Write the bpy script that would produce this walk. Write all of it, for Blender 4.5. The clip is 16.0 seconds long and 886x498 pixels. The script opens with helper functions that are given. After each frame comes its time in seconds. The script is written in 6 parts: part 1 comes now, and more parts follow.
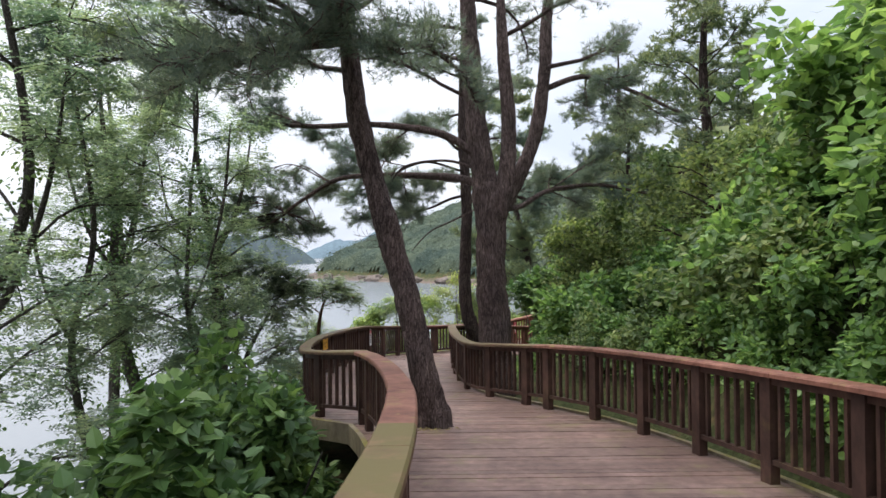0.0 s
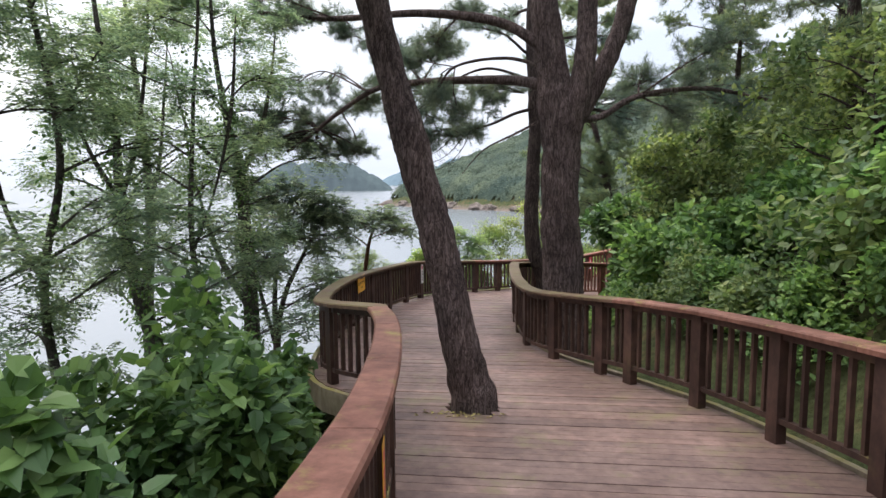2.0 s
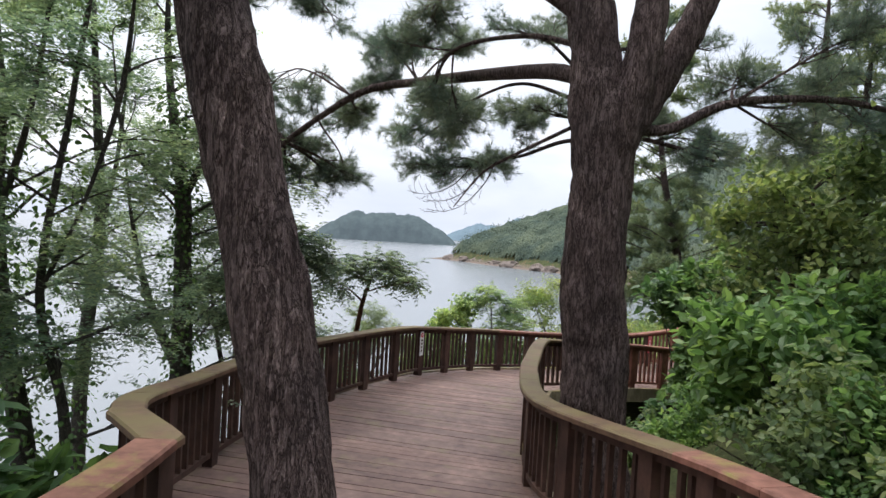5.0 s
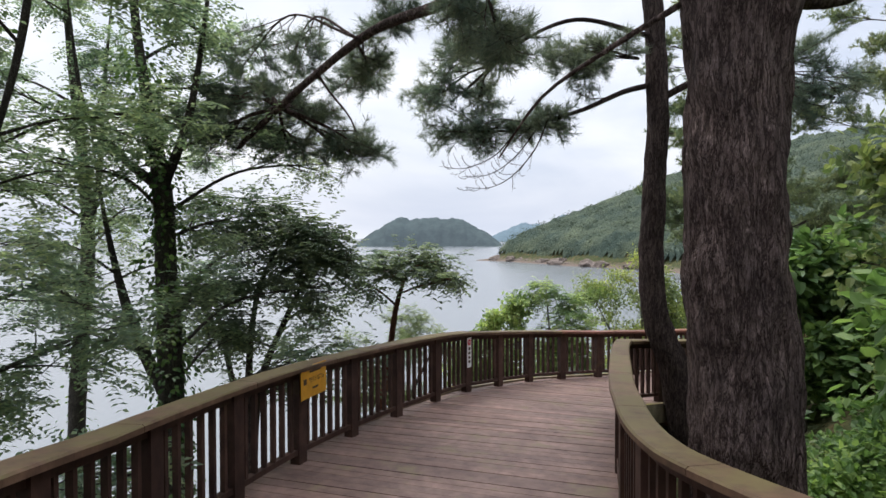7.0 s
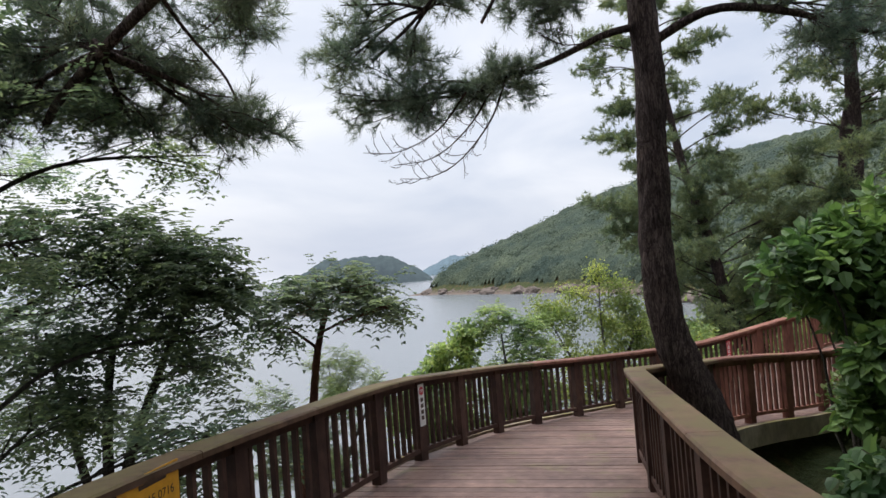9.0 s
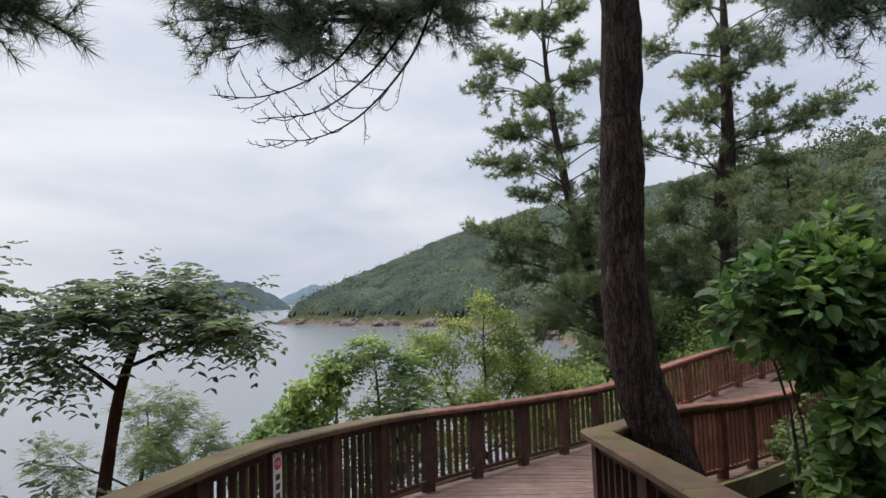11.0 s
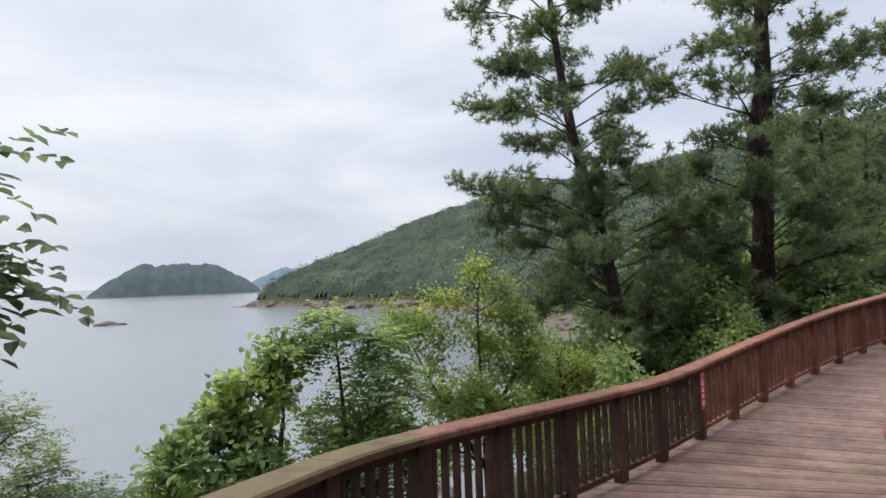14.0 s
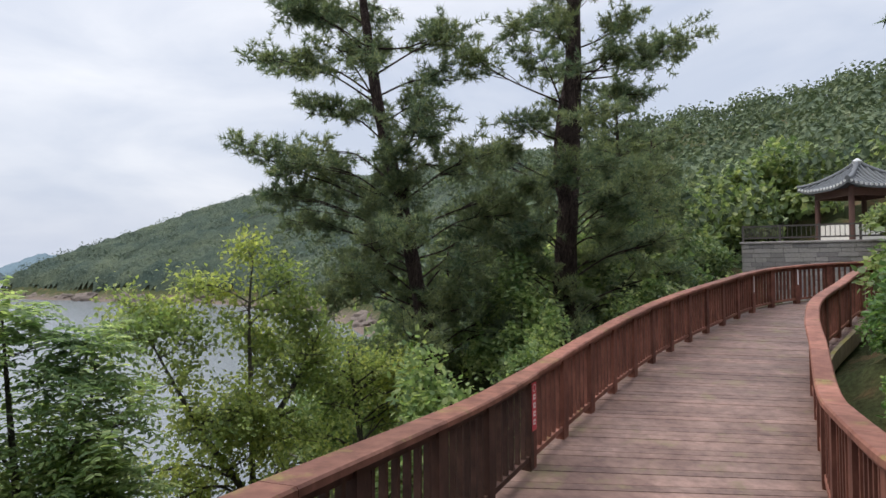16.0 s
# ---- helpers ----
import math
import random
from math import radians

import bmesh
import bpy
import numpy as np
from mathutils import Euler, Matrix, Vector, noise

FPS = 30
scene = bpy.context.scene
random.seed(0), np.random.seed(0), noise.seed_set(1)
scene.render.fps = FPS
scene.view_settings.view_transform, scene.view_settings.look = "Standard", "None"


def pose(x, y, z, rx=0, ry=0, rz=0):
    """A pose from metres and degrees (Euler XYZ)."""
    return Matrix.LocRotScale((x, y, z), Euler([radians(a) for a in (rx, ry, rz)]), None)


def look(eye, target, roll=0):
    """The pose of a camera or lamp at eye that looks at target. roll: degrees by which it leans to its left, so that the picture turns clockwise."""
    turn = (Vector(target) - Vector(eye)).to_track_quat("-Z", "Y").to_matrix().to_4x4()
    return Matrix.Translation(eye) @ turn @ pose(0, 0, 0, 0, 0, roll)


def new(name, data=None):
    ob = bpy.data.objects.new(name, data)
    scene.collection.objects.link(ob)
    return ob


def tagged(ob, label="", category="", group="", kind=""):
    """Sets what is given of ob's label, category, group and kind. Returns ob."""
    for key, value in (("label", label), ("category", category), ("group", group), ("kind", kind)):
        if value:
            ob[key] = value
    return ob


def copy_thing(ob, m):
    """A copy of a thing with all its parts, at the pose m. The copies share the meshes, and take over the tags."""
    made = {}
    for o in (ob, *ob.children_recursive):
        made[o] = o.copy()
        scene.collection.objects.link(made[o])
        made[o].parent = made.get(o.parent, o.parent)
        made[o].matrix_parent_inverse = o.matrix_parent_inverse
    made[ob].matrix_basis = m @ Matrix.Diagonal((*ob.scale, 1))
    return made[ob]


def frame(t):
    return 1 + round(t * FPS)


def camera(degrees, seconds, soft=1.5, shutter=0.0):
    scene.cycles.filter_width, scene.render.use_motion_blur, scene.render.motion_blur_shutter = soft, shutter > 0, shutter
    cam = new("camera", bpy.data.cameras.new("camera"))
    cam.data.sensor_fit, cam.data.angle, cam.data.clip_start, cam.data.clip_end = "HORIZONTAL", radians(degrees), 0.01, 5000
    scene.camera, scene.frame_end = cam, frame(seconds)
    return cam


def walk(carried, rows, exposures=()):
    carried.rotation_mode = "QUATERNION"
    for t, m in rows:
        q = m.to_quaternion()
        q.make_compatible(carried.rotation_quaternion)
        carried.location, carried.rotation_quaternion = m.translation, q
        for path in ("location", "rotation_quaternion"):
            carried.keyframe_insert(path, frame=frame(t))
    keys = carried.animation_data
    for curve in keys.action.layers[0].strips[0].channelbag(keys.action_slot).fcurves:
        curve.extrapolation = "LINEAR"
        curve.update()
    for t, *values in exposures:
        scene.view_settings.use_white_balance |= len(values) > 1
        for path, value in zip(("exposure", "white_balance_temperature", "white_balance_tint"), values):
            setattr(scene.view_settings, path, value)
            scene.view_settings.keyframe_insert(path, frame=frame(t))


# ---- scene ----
cam = camera(70.5, 16.0, 1.5)
METRES, EYE, TILT, LEAN, TURN = 18.0, 1.56, -3.25, 0.0, 0.0
ROWS = [
    (0.0, -0.0000, 0.0000, 0.0000, 0.03, 3.56, 0.68),
    (0.5, 0.0014, 0.0314, 0.0014, 2.20, 2.74, -0.27),
    (1.0, 0.0076, 0.0613, 0.0007, 3.12, -0.19, 1.69),
    (1.5, 0.0133, 0.0928, 0.0024, 4.96, -1.98, -1.07),
    (2.0, 0.0163, 0.1262, 0.0038, 6.90, -3.01, 0.18),
    (2.5, 0.0231, 0.1579, 0.0047, 8.91, -0.54, -0.73),
    (3.0, 0.0268, 0.1914, 0.0050, 8.46, -0.05, 0.80),
    (3.5, 0.0321, 0.2223, 0.0041, 8.49, 1.46, -0.57),
    (4.0, 0.0363, 0.2531, 0.0022, 8.91, 0.17, -3.29),
    (4.5, 0.0408, 0.2873, 0.0034, 10.84, 1.59, -1.81),
    (5.0, 0.0437, 0.3165, 0.0030, 12.60, 1.95, -4.16),
    (6.3, 0.0312, 0.3905, -0.0020, 15.70, 2.05, -2.10),
    (7.5, 0.0089, 0.4591, -0.0084, 17.17, 2.13, 0.05),
    (8.0, -0.0024, 0.4935, -0.0109, 16.07, 2.69, 1.90),
    (8.5, -0.0138, 0.5258, -0.0121, 13.62, 4.28, 4.24),
    (9.0, -0.0221, 0.5583, -0.0139, 10.78, 5.17, 3.73),
    (9.5, -0.0325, 0.5877, -0.0139, 6.08, 7.80, 3.01),
    (12.0, -0.0556, 0.7322, -0.0186, -2.87, 6.99, 1.64),
    (12.5, -0.0568, 0.7627, -0.0208, -2.34, 4.05, 1.73),
    (13.0, -0.0579, 0.7882, -0.0224, -1.72, 3.02, 2.34),
    (13.5, -0.0585, 0.8223, -0.0239, -1.52, 4.48, 0.85),
    (14.0, -0.0566, 0.8545, -0.0242, -4.46, 5.83, 2.16),
    (14.5, -0.0535, 0.8852, -0.0258, -8.06, 5.12, 3.98),
    (15.0, -0.0459, 0.9169, -0.0269, -13.76, 4.72, 1.97),
    (15.5, -0.0351, 0.9480, -0.0276, -18.20, 3.61, 2.33),
    (16.0, -0.0237, 0.9772, -0.0275, -22.94, 4.85, 1.54),
]
walk(cam, [(t, pose(0, 0, EYE, TILT, LEAN, TURN) @ pose(METRES * x, METRES * y, METRES * z, 90 + pitch, roll, yaw)) for t, x, y, z, yaw, pitch, roll in ROWS],
     exposures=((0.0, 0.72), (2.5, 0.84), (5.0, 0.68), (7.5, 0.46), (9.5, 0.32), (12.0, 0.1), (13.0, 0.19), (14.0, 0.27), (14.5, 0.19), (16.0, 0.3)))

# ---- daylight: an overcast sky with a wide, weak sun ----
SEA = -8.5
world = bpy.data.worlds.new("sky")
scene.world = world
world.use_nodes = True
wn, wl = world.node_tree.nodes, world.node_tree.links
wn.clear()
sky = wn.new("ShaderNodeTexSky")
sky.sky_type, sky.sun_disc = "NISHITA", False
sky.sun_elevation, sky.sun_rotation = radians(52), radians(-60)
sky.air_density, sky.dust_density = 1.5, 4.0
thin = wn.new("ShaderNodeMixRGB")
thin.blend_type, thin.inputs[0].default_value, thin.inputs[2].default_value = "MULTIPLY", 1.0, (0.09, 0.09, 0.09, 1)
wl.new(sky.outputs[0], thin.inputs[1])
tc = wn.new("ShaderNodeTexCoord")
mp = wn.new("ShaderNodeMapping")
mp.inputs["Scale"].default_value = (1.0, 1.0, 3.2)
mp.inputs["Location"].default_value = (0.35, 0.1, 0.0)
wl.new(tc.outputs["Generated"], mp.inputs[0])
cl = wn.new("ShaderNodeTexNoise")
cl.inputs["Scale"].default_value, cl.inputs["Detail"].default_value, cl.inputs["Roughness"].default_value = 2.1, 6, 0.5
cl.inputs["Distortion"].default_value = 0.4
wl.new(mp.outputs[0], cl.inputs["Vector"])
ramp = wn.new("ShaderNodeValToRGB")
ramp.color_ramp.elements[0].position, ramp.color_ramp.elements[0].color = 0.36, (0.53, 0.585, 0.71, 1)
ramp.color_ramp.elements[1].position, ramp.color_ramp.elements[1].color = 0.66, (0.80, 0.82, 0.885, 1)
wl.new(cl.outputs[0], ramp.inputs[0])
mixs = wn.new("ShaderNodeMixRGB")
mixs.inputs[0].default_value = 0.88
wl.new(thin.outputs[0], mixs.inputs[1])
wl.new(ramp.outputs[0], mixs.inputs[2])
sep = wn.new("ShaderNodeSeparateXYZ")
wl.new(tc.outputs["Generated"], sep.inputs[0])
over = wn.new("ShaderNodeMapRange")
over.interpolation_type = "SMOOTHSTEP"
over.inputs[1].default_value, over.inputs[2].default_value, over.inputs[3].default_value, over.inputs[4].default_value = 0.38, 1.0, 1.0, 3.5
wl.new(sep.outputs[2], over.inputs[0])
bg = wn.new("ShaderNodeBackground")
wl.new(over.outputs[0], bg.inputs[1])
wl.new(mixs.outputs[0], bg.inputs[0])
wo = wn.new("ShaderNodeOutputWorld")
wl.new(bg.outputs[0], wo.inputs[0])
sun = new("sun", bpy.data.lights.new("sun", "SUN"))
sun.data.energy, sun.data.angle, sun.data.color = 1.7, radians(25), (1.0, 0.96, 0.9)
sun.matrix_world = look((0, 0, 60), (32, -22, 0))

# ---- materials ----


def material(name, rough=0.6, spec=0.3):
    m = bpy.data.materials.new(name)
    m.use_nodes = True
    b = m.node_tree.nodes["Principled BSDF"]
    b.inputs["Roughness"].default_value = rough
    b.inputs["Specular IOR Level"].default_value = spec
    return m, m.node_tree.nodes, m.node_tree.links, b


def noise_node(n, l, scale, detail=4, rough=0.55, vec=None, stretch=None, src="Object"):
    t = n.new("ShaderNodeTexNoise")
    t.inputs["Scale"].default_value, t.inputs["Detail"].default_value, t.inputs["Roughness"].default_value = scale, detail, rough
    if vec is None:
        c = n.new("ShaderNodeTexCoord")
        vec = c.outputs[src]
        if src == "World":
            vec = None
    if stretch:
        p = n.new("ShaderNodeMapping")
        p.inputs["Scale"].default_value = stretch
        l.new(vec, p.inputs[0])
        vec = p.outputs[0]
    l.new(vec, t.inputs["Vector"])
    return t


def ramp_node(n, l, fac, stops):
    r = n.new("ShaderNodeValToRGB")
    e = r.color_ramp.elements
    while len(e) < len(stops):
        e.new(0.5)
    for k, (p, c) in zip(e, stops):
        k.position, k.color = p, (*c, 1)
    l.new(fac, r.inputs[0])
    return r


def mix_node(n, l, a, b, fac, mode="MIX"):
    x = n.new("ShaderNodeMixRGB")
    x.blend_type = mode
    for v, s in ((fac, x.inputs[0]), (a, x.inputs[1]), (b, x.inputs[2])):
        if isinstance(v, (int, float)):
            s.default_value = v
        elif isinstance(v, tuple):
            s.default_value = (*v, 1)
        else:
            l.new(v, s)
    return x.outputs[0]


def bump_node(n, l, b, height, strength, dist):
    u = n.new("ShaderNodeBump")
    u.inputs["Strength"].default_value, u.inputs["Distance"].default_value = strength, dist
    l.new(height, u.inputs["Height"])
    l.new(u.outputs[0], b.inputs["Normal"])


def wood_paint(name, dark, light, moss=0.0, moss_col=(0.20, 0.17, 0.05), rough=0.62):
    """Stained outdoor timber: streaky grain, worn patches, algae on the top."""
    m, n, l, b = material(name, rough, 0.18)
    g = n.new("ShaderNodeNewGeometry")
    grain = noise_node(n, l, 9, 6, 0.65, g.outputs["Position"], (1, 1, 0.6))
    wear = noise_node(n, l, 1.6, 5, 0.6, g.outputs["Position"])
    c = ramp_node(n, l, grain.outputs[0], ((0.3, dark), (0.72, light))).outputs[0]
    worn = ramp_node(n, l, wear.outputs[0], ((0.42, (0.75, 0.72, 0.72)), (0.7, (1.2, 1.2, 1.2)))).outputs[0]
    c = mix_node(n, l, c, worn, 1.0, "MULTIPLY")
    oi = n.new("ShaderNodeObjectInfo")
    rnd = ramp_node(n, l, oi.outputs["Random"], ((0, (0.8, 0.8, 0.8)), (1, (1.18, 1.15, 1.12)))).outputs[0]
    c = mix_node(n, l, c, rnd, 1.0, "MULTIPLY")
    if moss:
        sep = n.new("ShaderNodeSeparateXYZ")
        l.new(g.outputs["Normal"], sep.inputs[0])
        mo = noise_node(n, l, 2.4, 6, 0.7, g.outputs["Position"])
        mf = n.new("ShaderNodeMath")
        mf.operation = "MULTIPLY"
        l.new(ramp_node(n, l, mo.outputs[0], ((0.62 - moss * 0.4, (0, 0, 0)), (0.74 - moss * 0.3, (1, 1, 1)))).outputs[0], mf.inputs[0])
        up = n.new("ShaderNodeMapRange")
        up.inputs[1].default_value, up.inputs[2].default_value, up.inputs[3].default_value = 0.0, 0.7, 0.12
        l.new(sep.outputs[2], up.inputs[0])
        l.new(up.outputs[0], mf.inputs[1])
        c = mix_node(n, l, c, moss_col, mf.outputs[0])
    l.new(c, b.inputs["Base Color"])
    bump_node(n, l, b, grain.outputs[0], 0.35, 0.004)
    return m


def bark(name, dark, light, scale=1.0):
    """Flaky upright plates with thin dark furrows between them."""
    m, n, l, b = material(name, 0.92, 0.12)
    co = n.new("ShaderNodeTexCoord")
    p = n.new("ShaderNodeMapping")
    p.inputs["Scale"].default_value = (1, 1, 0.2)
    l.new(co.outputs["Object"], p.inputs[0])
    warp = noise_node(n, l, 9 * scale, 5, 0.7, p.outputs[0])
    add = mix_node(n, l, p.outputs[0], warp.outputs["Color"], 0.2)
    furrows = []
    for size, wide in ((26, 0.16), (58, 0.22)):
        v = n.new("ShaderNodeTexVoronoi")
        v.feature = "DISTANCE_TO_EDGE"
        v.inputs["Scale"].default_value = size * scale
        l.new(add, v.inputs["Vector"])
        furrows.append(ramp_node(n, l, v.outputs["Distance"], ((0.0, (0, 0, 0)), (wide, (1, 1, 1)))).outputs[0])
    fine = noise_node(n, l, 90 * scale, 6, 0.8, p.outputs[0])
    mid = noise_node(n, l, 22 * scale, 6, 0.75, p.outputs[0])
    big = noise_node(n, l, 2.0 * scale, 4, 0.6, co.outputs["Object"])
    c = ramp_node(n, l, mid.outputs[0], ((0.3, dark), (0.68, light))).outputs[0]
    c = mix_node(n, l, c, ramp_node(n, l, fine.outputs[0], ((0.3, (0.68, 0.66, 0.66)), (0.7, (1.3, 1.3, 1.3)))).outputs[0], 1.0, "MULTIPLY")
    c = mix_node(n, l, c, ramp_node(n, l, big.outputs[0], ((0.35, (0.74, 0.72, 0.72)), (0.7, (1.2, 1.14, 1.1)))).outputs[0], 1.0, "MULTIPLY")
    c = mix_node(n, l, c, mix_node(n, l, (0.30, 0.27, 0.27), (1, 1, 1), furrows[0]), 1.0, "MULTIPLY")
    c = mix_node(n, l, c, mix_node(n, l, (0.62, 0.59, 0.58), (1, 1, 1), furrows[1]), 1.0, "MULTIPLY")
    l.new(c, b.inputs["Base Color"])
    h = mix_node(n, l, mix_node(n, l, furrows[0], furrows[1], 0.35), mid.outputs["Color"], 0.5)
    bump_node(n, l, b, h, 1.0, 0.04)
    return m


def leafy(name, dark, mid, light, through_light=0.35, rough=0.5):
    """Leaves: each its own tint, a little light passing through."""
    m, n, l, b = material(name, rough, 0.35)
    g = n.new("ShaderNodeNewGeometry")
    c = ramp_node(n, l, g.outputs["Random Per Island"], ((0.0, dark), (0.55, mid), (1.0, light))).outputs[0]
    big = noise_node(n, l, 0.9, 3, 0.5, g.outputs["Position"])
    c = mix_node(n, l, c, ramp_node(n, l, big.outputs[0], ((0.3, (0.62, 0.72, 0.7)), (0.7, (1.35, 1.25, 1.0)))).outputs[0], 1.0, "MULTIPLY")
    l.new(c, b.inputs["Base Color"])
    t = n.new("ShaderNodeBsdfTranslucent")
    l.new(mix_node(n, l, c, (1.6, 1.65, 1.15), 1.0, "MULTIPLY"), t.inputs[0])
    mx = n.new("ShaderNodeMixShader")
    mx.inputs[0].default_value = through_light
    l.new(b.outputs[0], mx.inputs[1])
    l.new(t.outputs[0], mx.inputs[2])
    l.new(mx.outputs[0], n["Material Output"].inputs[0])
    return m


def plain(name, col, rough=0.5, metal=0.0):
    m, n, l, b = material(name, rough, 0.4)
    k = noise_node(n, l, 14, 4)
    c = ramp_node(n, l, k.outputs[0], ((0.3, tuple(v * 0.82 for v in col)), (0.7, tuple(min(1, v * 1.1) for v in col)))).outputs[0]
    l.new(c, b.inputs["Base Color"])
    b.inputs["Metallic"].default_value = metal
    return m


DECK = wood_paint("deck_wood", (0.130, 0.084, 0.070), (0.250, 0.168, 0.140), 0.17, (0.17, 0.135, 0.075), 0.55)
RAIL_BROWN = wood_paint("rail_brown", (0.115, 0.05, 0.035), (0.26, 0.125, 0.09), 0.12)
RAIL_MOSSY = wood_paint("rail_mossy", (0.08, 0.048, 0.034), (0.19, 0.115, 0.075), 0.64, (0.130, 0.100, 0.046))
RAIL_OLIVE = wood_paint("rail_olive", (0.10, 0.06, 0.035), (0.21, 0.13, 0.075), 0.75, (0.088, 0.070, 0.028))
RAIL_RED = wood_paint("rail_red", (0.17, 0.07, 0.05), (0.32, 0.15, 0.11), 0.1)
POST_DARK = wood_paint("post_dark", (0.036, 0.021, 0.017), (0.094, 0.052, 0.040), 0.1)
POST_RED = wood_paint("post_red", (0.10, 0.04, 0.03), (0.21, 0.09, 0.065), 0.0)
EDGE = wood_paint("edge_board", (0.16, 0.13, 0.09), (0.30, 0.26, 0.19), 0.5)
BARK_GREY = bark("bark_grey", (0.105, 0.078, 0.072), (0.290, 0.228, 0.212))
BARK_DARK = bark("bark_dark", (0.055, 0.042, 0.039), (0.165, 0.128, 0.116))
BARK_THIN = bark("bark_thin", (0.120, 0.115, 0.100), (0.255, 0.245, 0.215), 2.0)
BARK_RUST = bark("bark_rust", (0.19, 0.08, 0.05), (0.40, 0.19, 0.125), 2.0)
NEEDLE = leafy("pine_needles", (0.088, 0.116, 0.120), (0.128, 0.160, 0.154), (0.190, 0.216, 0.188), 0.42)
NEEDLE_GREEN = leafy("young_pine_needles", (0.086, 0.117, 0.090), (0.142, 0.180, 0.118), (0.235, 0.255, 0.150), 0.42)
LEAF_LOCUST = leafy("locust_leaves", (0.115, 0.160, 0.140), (0.190, 0.245, 0.200), (0.300, 0.350, 0.260), 0.6)
LEAF_UMBRELLA = leafy("flat_crown_leaves", (0.074, 0.100, 0.082), (0.124, 0.158, 0.124), (0.195, 0.232, 0.168), 0.5)
LEAF_VINE = leafy("vine_leaves", (0.066, 0.124, 0.048), (0.128, 0.216, 0.080), (0.240, 0.340, 0.126), 0.45)
LEAF_BROAD = leafy("broad_vine_leaves", (0.045, 0.088, 0.036), (0.085, 0.150, 0.058), (0.175, 0.262, 0.100), 0.38)
LEAF_SHRUB = leafy("shrub_leaves", (0.072, 0.110, 0.050), (0.138, 0.186, 0.082), (0.255, 0.290, 0.138), 0.42)
LEAF_PALE = leafy("pale_leaves", (0.116, 0.176, 0.084), (0.205, 0.272, 0.126), (0.345, 0.392, 0.200), 0.54)
LEAF_YELLOW = leafy("yellow_green_leaves", (0.130, 0.168, 0.066), (0.220, 0.268, 0.096), (0.352, 0.372, 0.142), 0.52)
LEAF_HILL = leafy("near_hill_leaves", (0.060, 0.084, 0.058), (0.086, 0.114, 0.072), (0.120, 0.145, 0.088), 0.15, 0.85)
# headland haze painted into the leaf colour: greyer and bluer
LEAF_FAR_HAZED = leafy("hazed_hill_leaves", (0.071, 0.096, 0.083), (0.083, 0.108, 0.092), (0.095, 0.120, 0.101), 0.1, 0.85)

# ground: soil, litter and low green
GROUND, n_, l_, b_ = material("hillside_soil", 0.95, 0.1)
g_ = n_.new("ShaderNodeNewGeometry")
s1 = noise_node(n_, l_, 0.8, 6, 0.65, g_.outputs["Position"])
s2 = noise_node(n_, l_, 14, 5, 0.7, g_.outputs["Position"])
c_ = ramp_node(n_, l_, s1.outputs[0], ((0.35, (0.035, 0.05, 0.02)), (0.55, (0.06, 0.065, 0.028)), (0.72, (0.15, 0.085, 0.05)))).outputs[0]
c_ = mix_node(n_, l_, c_, ramp_node(n_, l_, s2.outputs[0], ((0.3, (0.5, 0.5, 0.5)), (0.7, (1.4, 1.35, 1.3)))).outputs[0], 1.0, "MULTIPLY")
sp = n_.new("ShaderNodeSeparateXYZ")
l_.new(g_.outputs["Position"], sp.inputs[0])
wob = n_.new("ShaderNodeMath")
wob.operation = "MULTIPLY_ADD"
wob.inputs[1].default_value = -3.0
l_.new(s1.outputs[0], wob.inputs[0])
l_.new(sp.outputs[2], wob.inputs[2])
rockf = n_.new("ShaderNodeMapRange")
rockf.inputs[1].default_value, rockf.inputs[2].default_value = SEA + 0.2, SEA - 1.2
l_.new(wob.outputs[0], rockf.inputs[0])
rc = ramp_node(n_, l_, s2.outputs[0], ((0.3, (0.075, 0.058, 0.048)), (0.7, (0.19, 0.145, 0.115)))).outputs[0]
l_.new(mix_node(n_, l_, c_, rc, rockf.outputs[0]), b_.inputs["Base Color"])
bump_node(n_, l_, b_, s2.outputs[0], 0.6, 0.08)

# sea: calm, silty
WATER, n_, l_, b_ = material("sea_water", 0.24, 0.5)
g_ = n_.new("ShaderNodeNewGeometry")
w1 = noise_node(n_, l_, 1.4, 5, 0.6, g_.outputs["Position"], (1, 0.45, 1))
w2 = noise_node(n_, l_, 0.02, 4, 0.6, g_.outputs["Position"], (1, 0.3, 1))
l_.new(ramp_node(n_, l_, w2.outputs[0], ((0.35, (0.115, 0.128, 0.135)), (0.65, (0.155, 0.165, 0.168)))).outputs[0], b_.inputs["Base Color"])
bump_node(n_, l_, b_, w1.outputs[0], 0.25, 0.08)
ROCK, n_, l_, b_ = material("shore_rock", 0.9, 0.2)
g_ = n_.new("ShaderNodeNewGeometry")
r1 = noise_node(n_, l_, 1.2, 6, 0.7, g_.outputs["Position"])
l_.new(ramp_node(n_, l_, r1.outputs[0], ((0.3, (0.075, 0.060, 0.050)), (0.7, (0.185, 0.148, 0.125)))).outputs[0], b_.inputs["Base Color"])
bump_node(n_, l_, b_, r1.outputs[0], 0.8, 0.2)


